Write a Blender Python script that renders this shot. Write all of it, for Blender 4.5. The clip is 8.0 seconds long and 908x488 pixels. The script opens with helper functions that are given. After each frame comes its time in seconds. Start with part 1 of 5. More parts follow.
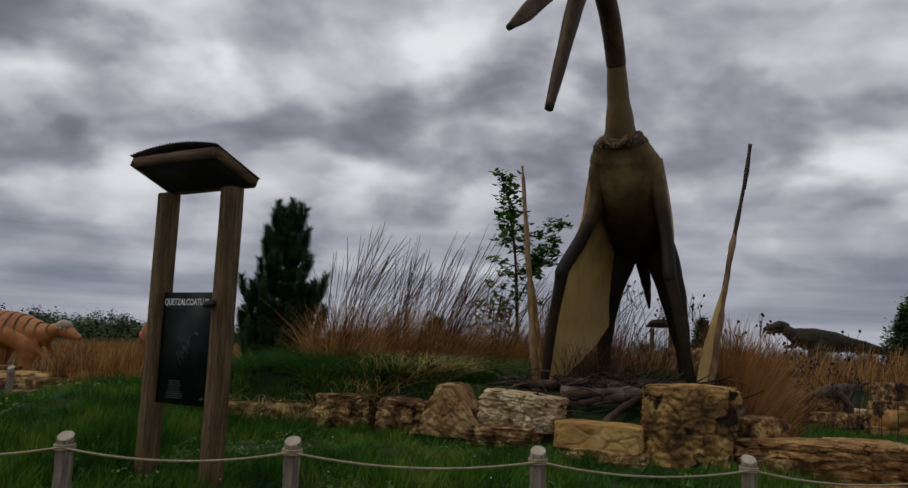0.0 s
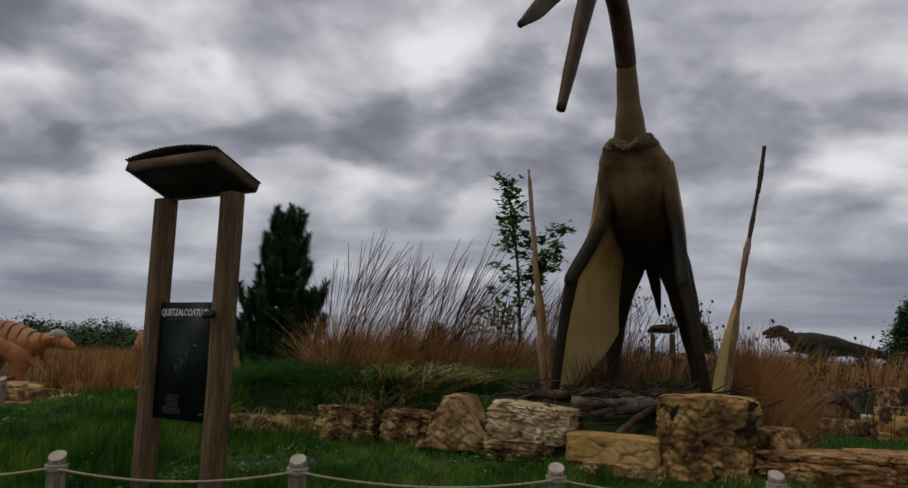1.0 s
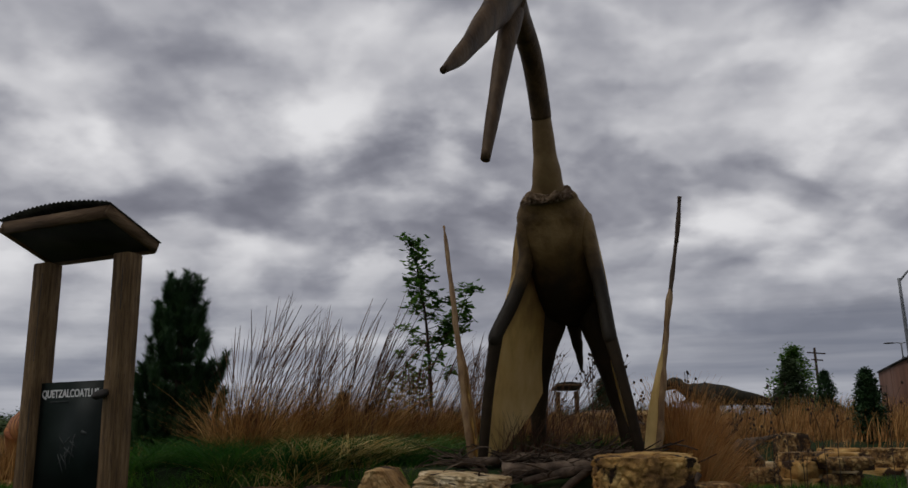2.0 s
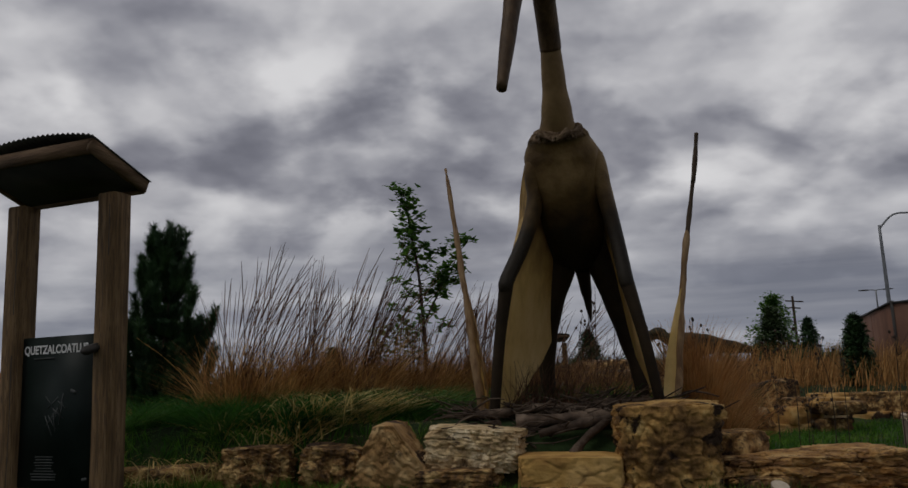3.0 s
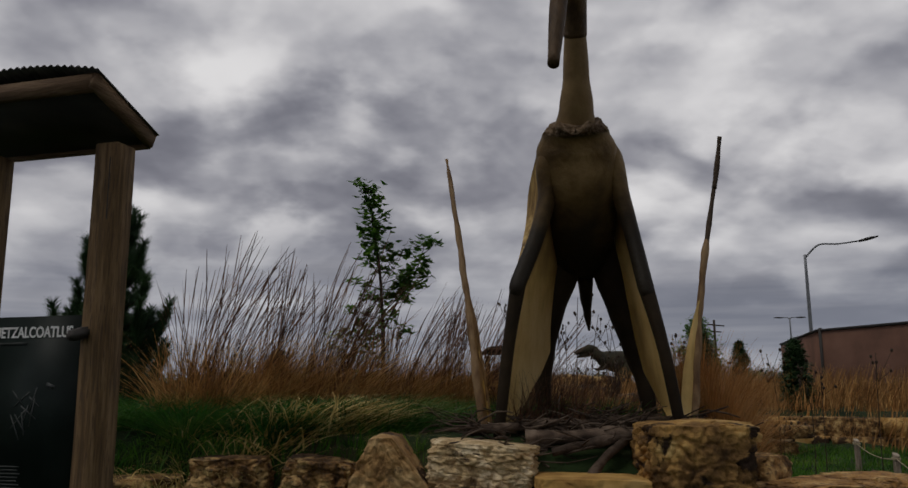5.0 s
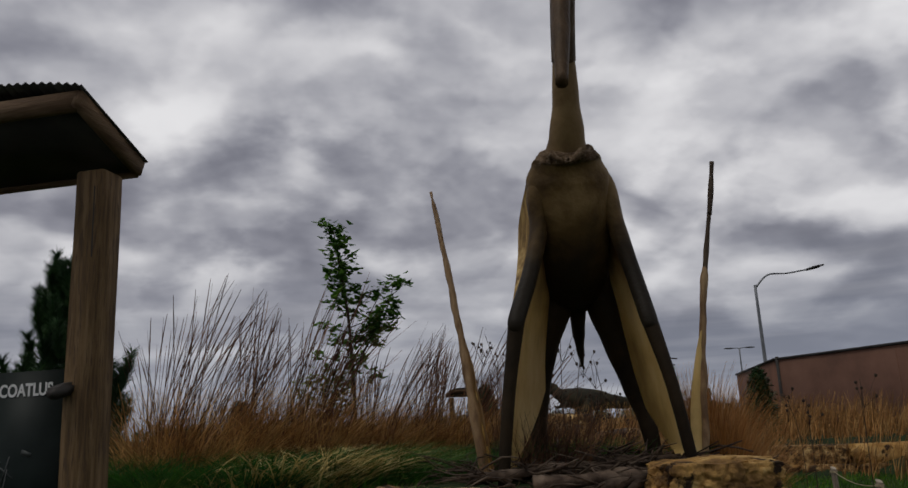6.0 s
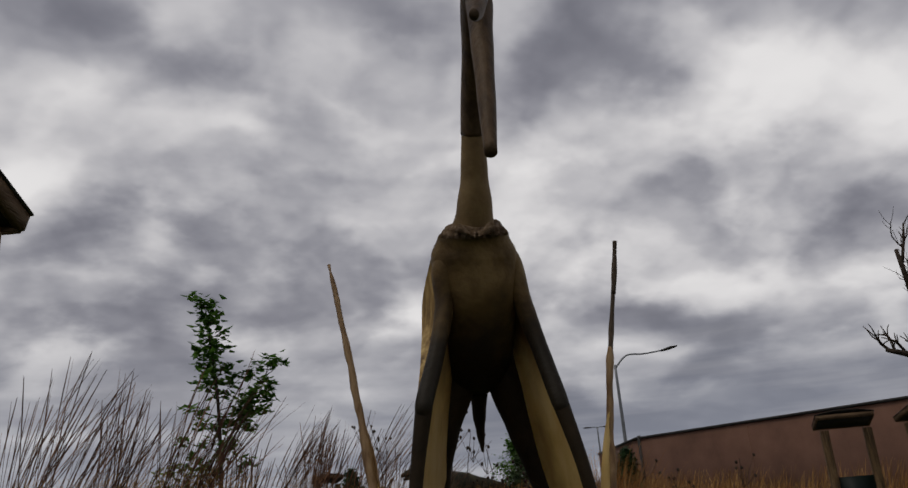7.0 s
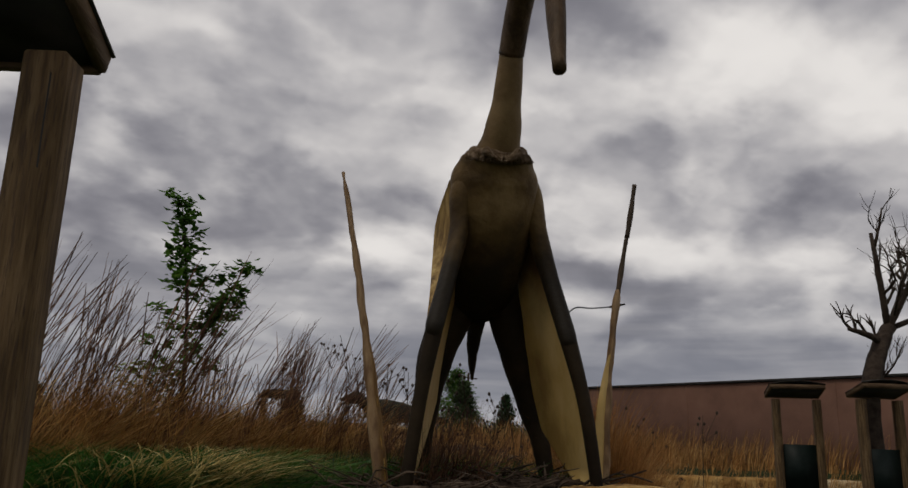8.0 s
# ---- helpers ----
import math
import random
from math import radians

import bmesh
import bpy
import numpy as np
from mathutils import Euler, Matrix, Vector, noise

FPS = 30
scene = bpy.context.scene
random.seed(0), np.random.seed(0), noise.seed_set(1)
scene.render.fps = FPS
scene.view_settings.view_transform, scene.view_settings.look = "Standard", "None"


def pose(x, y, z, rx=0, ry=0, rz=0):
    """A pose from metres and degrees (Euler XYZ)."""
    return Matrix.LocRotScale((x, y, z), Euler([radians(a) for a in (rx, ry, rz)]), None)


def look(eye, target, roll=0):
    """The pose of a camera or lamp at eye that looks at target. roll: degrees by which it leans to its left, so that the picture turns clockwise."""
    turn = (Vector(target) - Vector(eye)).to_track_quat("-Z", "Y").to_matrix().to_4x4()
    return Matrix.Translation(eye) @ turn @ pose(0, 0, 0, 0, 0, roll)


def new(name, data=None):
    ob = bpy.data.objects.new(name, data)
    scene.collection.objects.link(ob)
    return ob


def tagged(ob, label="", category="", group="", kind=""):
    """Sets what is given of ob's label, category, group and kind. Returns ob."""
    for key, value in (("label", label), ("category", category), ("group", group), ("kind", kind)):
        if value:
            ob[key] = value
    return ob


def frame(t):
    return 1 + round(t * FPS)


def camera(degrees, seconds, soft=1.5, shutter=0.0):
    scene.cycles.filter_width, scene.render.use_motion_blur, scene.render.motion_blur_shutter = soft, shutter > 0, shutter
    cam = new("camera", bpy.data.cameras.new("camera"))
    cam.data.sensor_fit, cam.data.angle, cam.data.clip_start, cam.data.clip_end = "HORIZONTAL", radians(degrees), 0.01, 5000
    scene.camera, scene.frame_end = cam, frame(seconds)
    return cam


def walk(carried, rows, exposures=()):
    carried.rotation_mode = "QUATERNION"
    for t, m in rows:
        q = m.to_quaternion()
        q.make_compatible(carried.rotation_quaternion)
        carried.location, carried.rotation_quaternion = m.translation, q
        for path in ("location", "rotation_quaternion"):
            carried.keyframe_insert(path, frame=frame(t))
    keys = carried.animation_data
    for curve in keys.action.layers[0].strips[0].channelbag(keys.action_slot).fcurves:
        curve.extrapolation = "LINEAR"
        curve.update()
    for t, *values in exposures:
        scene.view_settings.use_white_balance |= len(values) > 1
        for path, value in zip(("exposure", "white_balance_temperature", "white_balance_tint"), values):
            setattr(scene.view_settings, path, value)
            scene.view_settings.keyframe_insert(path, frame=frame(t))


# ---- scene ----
cam = camera(60.0, 8.0)
PATH = [
    (0, (0.037, -0.067, 1.451), (0.024, 1.916, 1.711), 2.2),
    (0.5, (-0.03, 0.013, 1.459), (-0.063, 1.998, 1.698), 2.2),
    (1, (-0.083, 0.206, 1.491), (-0.085, 2.187, 1.765), 1.9),
    (1.5, (-0.156, 0.435, 1.515), (-0.084, 2.4, 1.878), 1.5),
    (1.7, (-0.222, 0.52, 1.512), (-0.036, 2.462, 1.953), 1.1),
    (2.8, (-0.49, 1.139, 1.507), (-0.167, 3.076, 1.887), -3.1),
    (3, (-0.536, 1.222, 1.489), (-0.218, 3.17, 1.813), -2.4),
    (3.5, (-0.703, 1.445, 1.433), (-0.273, 3.387, 1.64), -0.9),
    (4, (-0.831, 1.69, 1.432), (-0.318, 3.614, 1.618), 1.2),
    (4.5, (-1.017, 1.878, 1.45), (-0.544, 3.808, 1.677), 0.8),
    (5.8, (-1.371, 2.510, 1.513), (-0.772, 4.356, 1.996), -2.6),
    (6, (-1.433, 2.603, 1.507), (-0.807, 4.449, 1.955), -2.8),
    (6.5, (-1.55, 2.843, 1.566), (-0.715, 4.542, 2.211), -6.6),
    (7, (-1.633, 3.092, 1.597), (-0.7, 4.749, 2.216), -4.5),
    (7.5, (-1.804, 3.387, 1.549), (-0.793, 5.027, 2.088), 0.5),
    (8, (-2.021, 3.583, 1.528), (-0.967, 5.218, 1.993), 1.6),
]
walk(cam, [(t, look(eye, target, roll)) for t, eye, target, roll in PATH],
     [(0, 0.0, 6400, 10), (1.5, 0.0, 6500, 10), (3, -0.26, 6550, 10), (4.2, -0.28, 6650, 10), (4.7, -0.22, 6650, 10), (6, -0.04, 6550, 10), (7, -0.05, 6700, 10), (8, -0.05, 6950, 10)])

# ---------------------------------------------------------------- world and light
world = bpy.data.worlds.new("overcast_sky")
scene.world = world
world.use_nodes = True


def build_sky():
    nt = world.node_tree
    nt.nodes.clear()
    N, K = nt.nodes.new, nt.links.new
    out = N("ShaderNodeOutputWorld")
    bg = N("ShaderNodeBackground")
    co = N("ShaderNodeTexCoord")
    sep = N("ShaderNodeSeparateXYZ")
    K(co.outputs["Generated"], sep.inputs[0])
    up = N("ShaderNodeMath"); up.operation = "MAXIMUM"; up.inputs[1].default_value = 0.0
    K(sep.outputs[2], up.inputs[0])
    add = N("ShaderNodeMath"); add.inputs[1].default_value = 0.42
    K(up.outputs[0], add.inputs[0])
    px = N("ShaderNodeMath"); px.operation = "DIVIDE"
    py = N("ShaderNodeMath"); py.operation = "DIVIDE"
    K(sep.outputs[0], px.inputs[0]); K(add.outputs[0], px.inputs[1])
    K(sep.outputs[1], py.inputs[0]); K(add.outputs[0], py.inputs[1])
    xy = N("ShaderNodeCombineXYZ")
    K(px.outputs[0], xy.inputs[0]); K(py.outputs[0], xy.inputs[1])
    mp = N("ShaderNodeMapping")
    mp.inputs["Location"].default_value = (7.4, 4.2, 2.0)
    mp.inputs["Rotation"].default_value = (0, 0, radians(12))
    mp.inputs["Scale"].default_value = (1.0, 1.05, 1.0)
    K(xy.outputs[0], mp.inputs[0])

    def puffs(shift):
        """Billows of two sizes, torn by finer ones; shift moves the place that is looked up."""
        at = N("ShaderNodeVectorMath"); at.operation = "ADD"; at.inputs[1].default_value = shift
        K(mp.outputs[0], at.inputs[0])
        warp = N("ShaderNodeTexNoise")
        warp.inputs["Scale"].default_value, warp.inputs["Detail"].default_value = 3.4, 5.0
        K(at.outputs[0], warp.inputs["Vector"])
        bent = N("ShaderNodeVectorMath"); bent.operation = "MULTIPLY_ADD"
        bent.inputs[1].default_value = (0.34, 0.34, 0.34)
        K(warp.outputs["Color"], bent.inputs[0]); K(at.outputs[0], bent.inputs[2])
        big = N("ShaderNodeTexNoise")
        big.inputs["Scale"].default_value, big.inputs["Detail"].default_value = 1.7, 4.0
        big.inputs["Roughness"].default_value = 0.5
        K(bent.outputs[0], big.inputs["Vector"])
        cells = N("ShaderNodeTexVoronoi"); cells.feature = "SMOOTH_F1"
        cells.inputs["Scale"].default_value, cells.inputs["Smoothness"].default_value = 3.0, 0.9
        cells.inputs["Detail"].default_value, cells.inputs["Roughness"].default_value = 2.0, 0.45
        K(bent.outputs[0], cells.inputs["Vector"])
        both = N("ShaderNodeMath"); both.operation = "MULTIPLY_ADD"; both.inputs[1].default_value = -0.26
        K(cells.outputs["Distance"], both.inputs[0]); K(big.outputs[0], both.inputs[2])
        return both.outputs[0]

    here, above = puffs((0, 0, 0)), puffs((-0.03, -0.10, 0))
    edge = N("ShaderNodeMath"); edge.operation = "SUBTRACT"; K(here, edge.inputs[0]); K(above, edge.inputs[1])
    relief = N("ShaderNodeMath"); relief.operation = "MULTIPLY_ADD"; relief.inputs[1].default_value = 0.7
    K(edge.outputs[0], relief.inputs[0]); K(here, relief.inputs[2])
    mix = N("ShaderNodeMath"); mix.operation = "MULTIPLY_ADD"
    mix.inputs[1].default_value, mix.inputs[2].default_value = 0.82, 0.205
    K(relief.outputs[0], mix.inputs[0])
    ramp = N("ShaderNodeValToRGB")
    ramp.color_ramp.interpolation = "B_SPLINE"
    e = ramp.color_ramp.elements
    e[0].position, e[0].color = 0.32, (0.15, 0.155, 0.19, 1)
    e[1].position, e[1].color = 0.70, (0.80, 0.80, 0.82, 1)
    for at_x, shade in ((0.42, (0.24, 0.245, 0.29, 1)), (0.51, (0.42, 0.425, 0.465, 1)), (0.60, (0.60, 0.60, 0.63, 1))):
        m = ramp.color_ramp.elements.new(at_x); m.color = shade
    # the deck is thinnest, and brightest, some twenty degrees up
    rise = N("ShaderNodeMapRange"); rise.interpolation_type = "SMOOTHSTEP"
    rise.inputs["From Min"].default_value, rise.inputs["From Max"].default_value = 0.06, 0.22
    fall = N("ShaderNodeMapRange"); fall.interpolation_type = "SMOOTHSTEP"
    fall.inputs["From Min"].default_value, fall.inputs["From Max"].default_value = 0.32, 0.55
    fall.inputs["To Min"].default_value, fall.inputs["To Max"].default_value = 0.135, -0.055
    K(up.outputs[0], rise.inputs["Value"]); K(up.outputs[0], fall.inputs["Value"])
    thin = N("ShaderNodeMath"); thin.operation = "MULTIPLY"
    K(rise.outputs[0], thin.inputs[0]); K(fall.outputs[0], thin.inputs[1])
    dens = N("ShaderNodeMath"); K(mix.outputs[0], dens.inputs[0]); K(thin.outputs[0], dens.inputs[1])
    dens2 = N("ShaderNodeMath"); dens2.operation = "SUBTRACT"; K(dens.outputs[0], dens2.inputs[0]); dens2.inputs[1].default_value = 0.05
    K(dens2.outputs[0], ramp.inputs[0])
    # thin bluish-grey layers low over the horizon
    low = N("ShaderNodeMapRange")
    low.inputs["From Min"].default_value = 0.02
    low.inputs["From Max"].default_value = 0.22
    K(up.outputs[0], low.inputs["Value"])
    hz = N("ShaderNodeMix"); hz.data_type = "RGBA"
    K(low.outputs[0], hz.inputs[0])
    strat = N("ShaderNodeMapping"); strat.inputs["Scale"].default_value = (1.5, 1.5, 22.0)
    K(co.outputs["Generated"], strat.inputs[0])
    sn = N("ShaderNodeTexNoise"); sn.inputs["Scale"].default_value = 1.3; sn.inputs["Detail"].default_value = 5
    K(strat.outputs[0], sn.inputs["Vector"])
    sr = N("ShaderNodeValToRGB")
    sr.color_ramp.elements[0].position, sr.color_ramp.elements[0].color = 0.36, (0.205, 0.225, 0.28, 1)
    sr.color_ramp.elements[1].position, sr.color_ramp.elements[1].color = 0.66, (0.46, 0.47, 0.515, 1)
    K(sn.outputs[0], sr.inputs[0])
    K(sr.outputs[0], hz.inputs[6]); K(ramp.outputs[0], hz.inputs[7])
    K(hz.outputs[2], bg.inputs[0])
    bg.inputs[1].default_value = 1.0
    K(bg.outputs[0], out.inputs[0])


build_sky()
sun = new("sun", bpy.data.lights.new("sun", "SUN"))
sun.data.energy, sun.data.angle, sun.data.color = 0.85, radians(20), (1.0, 0.96, 0.9)
sun.matrix_world = look((0, 0, 20), (6.5, 1.5, 6))


# ---------------------------------------------------------------- materials
def surface(name, colours, scale=6.0, detail=8.0, rough=0.85, bump=0.25, bump_scale=None, stretch=(1, 1, 1),
            metal=0.0, spread=(0.35, 0.65), fleck=None, object_random=0.0, island=0.0, spec=0.3, stain=None, relief=0.02):
    """Noise between several colours in a thing's own space, with a fine relief."""
    mat = bpy.data.materials.new(name)
    mat.use_nodes = True
    nt = mat.node_tree
    N, K = nt.nodes.new, nt.links.new
    b = nt.nodes["Principled BSDF"]
    b.inputs["Roughness"].default_value = rough
    b.inputs["Metallic"].default_value = metal
    b.inputs["Specular IOR Level"].default_value = spec
    co = N("ShaderNodeTexCoord")
    mp = N("ShaderNodeMapping"); mp.inputs["Scale"].default_value = stretch
    K(co.outputs["Object"], mp.inputs[0])
    n1 = N("ShaderNodeTexNoise")
    n1.inputs["Scale"].default_value, n1.inputs["Detail"].default_value = scale, detail
    n1.inputs["Roughness"].default_value = 0.6
    K(mp.outputs[0], n1.inputs["Vector"])
    ramp = N("ShaderNodeValToRGB")
    lo, hi = spread
    els = ramp.color_ramp.elements
    els[0].position, els[0].color = lo, (*colours[0], 1)
    els[1].position, els[1].color = hi, (*colours[-1], 1)
    for i, c in enumerate(colours[1:-1], 1):
        x = els.new(lo + (hi - lo) * i / (len(colours) - 1)); x.color = (*c, 1)
    K(n1.outputs[0], ramp.inputs[0])
    colour = ramp.outputs[0]
    n2 = N("ShaderNodeTexNoise")
    n2.inputs["Scale"].default_value, n2.inputs["Detail"].default_value = bump_scale or scale * 6, 6
    K(mp.outputs[0], n2.inputs["Vector"])
    if fleck:
        fr = N("ShaderNodeMapRange")
        fr.inputs["From Min"].default_value, fr.inputs["From Max"].default_value = 0.52, 0.66
        K(n2.outputs[0], fr.inputs["Value"])
        mx = N("ShaderNodeMix"); mx.data_type = "RGBA"
        K(fr.outputs[0], mx.inputs[0]); K(colour, mx.inputs[6]); mx.inputs[7].default_value = (*fleck, 1)
        colour = mx.outputs[2]
    if stain:
        sc, lo_s, hi_s, big = stain
        n3 = N("ShaderNodeTexNoise")
        n3.inputs["Scale"].default_value, n3.inputs["Detail"].default_value, n3.inputs["Distortion"].default_value = big, 9, 0.6
        n3.inputs["Roughness"].default_value = 0.62
        off = N("ShaderNodeVectorMath"); off.operation = "ADD"
        rnd = N("ShaderNodeObjectInfo")
        K(co.outputs["Object"], off.inputs[0]); K(rnd.outputs["Random"], off.inputs[1])
        K(off.outputs[0], n3.inputs["Vector"])
        sr = N("ShaderNodeMapRange")
        sr.inputs["From Min"].default_value, sr.inputs["From Max"].default_value = lo_s, hi_s
        K(n3.outputs[0], sr.inputs["Value"])
        mx = N("ShaderNodeMix"); mx.data_type = "RGBA"
        K(sr.outputs[0], mx.inputs[0]); K(colour, mx.inputs[6]); mx.inputs[7].default_value = (*sc, 1)
        colour = mx.outputs[2]
    if object_random or island:
        hsv = N("ShaderNodeHueSaturation")
        src = N("ShaderNodeObjectInfo").outputs["Random"] if object_random else N("ShaderNodeNewGeometry").outputs["Random Per Island"]
        amount = object_random or island
        vr = N("ShaderNodeMapRange")
        vr.inputs["To Min"].default_value, vr.inputs["To Max"].default_value = 1 - amount, 1 + amount
        K(src, vr.inputs["Value"]); K(vr.outputs[0], hsv.inputs["Value"])
        K(colour, hsv.inputs["Color"])
        colour = hsv.outputs[0]
    K(colour, b.inputs["Base Color"])
    if bump:
        bp = N("ShaderNodeBump")
        bp.inputs["Strength"].default_value, bp.inputs["Distance"].default_value = min(bump, 1.0), relief
        K(n2.outputs[0], bp.inputs["Height"]); K(bp.outputs[0], b.inputs["Normal"])
    return mat


def let_through(mat, share):
    """Thin leaves pass part of the light on."""
    nt = mat.node_tree
    N, K = nt.nodes.new, nt.links.new
    b, out = nt.nodes["Principled BSDF"], nt.nodes["Material Output"]
    tr = N("ShaderNodeBsdfTranslucent")
    mx = N("ShaderNodeMixShader"); mx.inputs[0].default_value = share
    K(b.inputs["Base Color"].links[0].from_socket, tr.inputs[0])
    K(b.outputs[0], mx.inputs[1]); K(tr.outputs[0], mx.inputs[2]); K(mx.outputs[0], out.inputs[0])
    return mat


M_ground = surface("turf_soil", [(0.012, 0.022, 0.006), (0.02, 0.04, 0.009), (0.05, 0.045, 0.02)], 1.3, 9, 0.95, 0.5, 30)
M_grass = surface("lawn_blades", [(0.012, 0.055, 0.003), (0.04, 0.135, 0.006), (0.10, 0.21, 0.015), (0.26, 0.29, 0.05)], 1.5, 9, 0.6, 0, island=0.65, spread=(0.33, 0.72))
M_clover = surface("clover_leaves", [(0.04, 0.13, 0.015), (0.10, 0.21, 0.03), (0.20, 0.27, 0.06)], 2.5, 5, 0.6, 0, island=0.4)
M_dry = surface("dry_grass", [(0.17, 0.075, 0.024), (0.36, 0.18, 0.055), (0.58, 0.36, 0.13)], 2.2, 4, 0.8, 0, island=0.6)
M_plume = surface("dry_plumes", [(0.045, 0.022, 0.013), (0.10, 0.048, 0.027), (0.21, 0.108, 0.055)], 2.2, 4, 0.8, 0, island=0.35)
M_orange = surface("orange_bunch_grass", [(0.24, 0.10, 0.03), (0.42, 0.20, 0.06), (0.5, 0.3, 0.12)], 2.2, 4, 0.8, 0, island=0.35)
M_greenlong = surface("long_green_grass", [(0.012, 0.06, 0.008), (0.03, 0.12, 0.014), (0.09, 0.19, 0.03)], 1.5, 4, 0.6, 0, island=0.5)
M_straw = surface("straw", [(0.38, 0.26, 0.08), (0.58, 0.43, 0.15), (0.74, 0.6, 0.27)], 3, 4, 0.75, 0, island=0.3)
M_post = surface("weathered_timber", [(0.08, 0.047, 0.02), (0.16, 0.098, 0.043), (0.24, 0.155, 0.075)], 5, 8, 0.8, 0.5, 22, (6, 6, 0.5), fleck=(0.09, 0.055, 0.03))
M_fascia = surface("fascia_timber", [(0.07, 0.04, 0.02), (0.12, 0.072, 0.038), (0.17, 0.11, 0.06)], 4, 8, 0.8, 0.4, 22, (0.8, 0.8, 6))
M_tin = surface("dull_roof_metal", [(0.05, 0.05, 0.05), (0.09, 0.085, 0.08), (0.14, 0.13, 0.12)], 5, 6, 0.55, 0.1, metal=0.6)
M_panel = surface("black_sign_panel", [(0.004, 0.009, 0.007), (0.008, 0.014, 0.012), (0.013, 0.021, 0.018)], 3, 4, 0.5, 0.0, spec=0.15)
M_white = surface("sign_lettering", [(0.62, 0.62, 0.6), (0.8, 0.8, 0.78)], 20, 3, 0.6, 0.0)
M_dimtext = surface("sign_small_print", [(0.03, 0.036, 0.033), (0.065, 0.07, 0.068)], 20, 3, 0.6, 0.0)
M_fence = surface("grey_fence_timber", [(0.13, 0.10, 0.07), (0.24, 0.19, 0.14), (0.36, 0.30, 0.23)], 6, 8, 0.85, 0.5, 24, (5, 5, 0.6), object_random=0.15)
M_cutend = surface("cut_post_end", [(0.4, 0.33, 0.24), (0.55, 0.47, 0.36)], 14, 6, 0.9, 0.3)
M_rope = surface("hemp_rope", [(0.35, 0.28, 0.17), (0.5, 0.42, 0.28)], 40, 4, 0.9, 0.6, 120)
M_pale = surface("pale_limestone", [(0.28, 0.17, 0.07), (0.62, 0.455, 0.24), (0.80, 0.66, 0.43)], 4.0, 9, 0.9, 1.0, 22, (1, 1, 1.5), fleck=(0.50, 0.36, 0.19), stain=((0.08, 0.05, 0.03), 0.60, 0.66, 5.0), relief=0.03)
M_gold = surface("golden_limestone", [(0.25, 0.125, 0.036), (0.50, 0.285, 0.085), (0.62, 0.42, 0.17)], 2.4, 9, 0.9, 0.8, 15, stain=((0.045, 0.024, 0.012), 0.52, 0.57, 1.3), relief=0.035)
M_slab = surface("clean_golden_sandstone", [(0.29, 0.15, 0.042), (0.52, 0.31, 0.09), (0.62, 0.40, 0.15)], 2.4, 9, 0.9, 0.8, 15, stain=((0.24, 0.13, 0.05), 0.58, 0.70, 3.0), relief=0.015)
M_tan = surface("tan_rough_limestone", [(0.17, 0.09, 0.032), (0.40, 0.235, 0.09), (0.58, 0.40, 0.19)], 3.5, 10, 0.92, 1.0, 18, stain=((0.06, 0.035, 0.02), 0.56, 0.62, 3.0), relief=0.03)
M_ledge = surface("ragged_ledge_limestone", [(0.16, 0.075, 0.026), (0.46, 0.25, 0.08), (0.70, 0.48, 0.20)], 4.5, 10, 0.92, 1.0, 18, (1, 1, 2.5), spread=(0.36, 0.66), fleck=(0.20, 0.11, 0.05), relief=0.03)
M_boulder = surface("stained_boulder", [(0.06, 0.032, 0.013), (0.22, 0.12, 0.04), (0.48, 0.28, 0.085), (0.68, 0.48, 0.19)], 2.6, 10, 0.92, 1.0, 18, spread=(0.36, 0.64), stain=((0.035, 0.02, 0.011), 0.56, 0.60, 3.2), relief=0.03)
M_brown = surface("brown_limestone", [(0.055, 0.029, 0.011), (0.26, 0.14, 0.047), (0.60, 0.41, 0.17)], 6.5, 10, 0.92, 1.0, 20, spread=(0.38, 0.64), fleck=(0.10, 0.06, 0.032), object_random=0.2, stain=((0.04, 0.023, 0.012), 0.50, 0.57, 1.9), relief=0.035)
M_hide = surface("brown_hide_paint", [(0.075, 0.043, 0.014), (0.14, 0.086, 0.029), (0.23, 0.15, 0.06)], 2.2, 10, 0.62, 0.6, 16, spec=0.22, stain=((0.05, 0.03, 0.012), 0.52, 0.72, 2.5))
M_hide_dark = surface("dark_hide_paint", [(0.014, 0.009, 0.0045), (0.026, 0.017, 0.008), (0.042, 0.028, 0.013)], 1.6, 8, 0.72, 0.35, 30, spec=0.18)


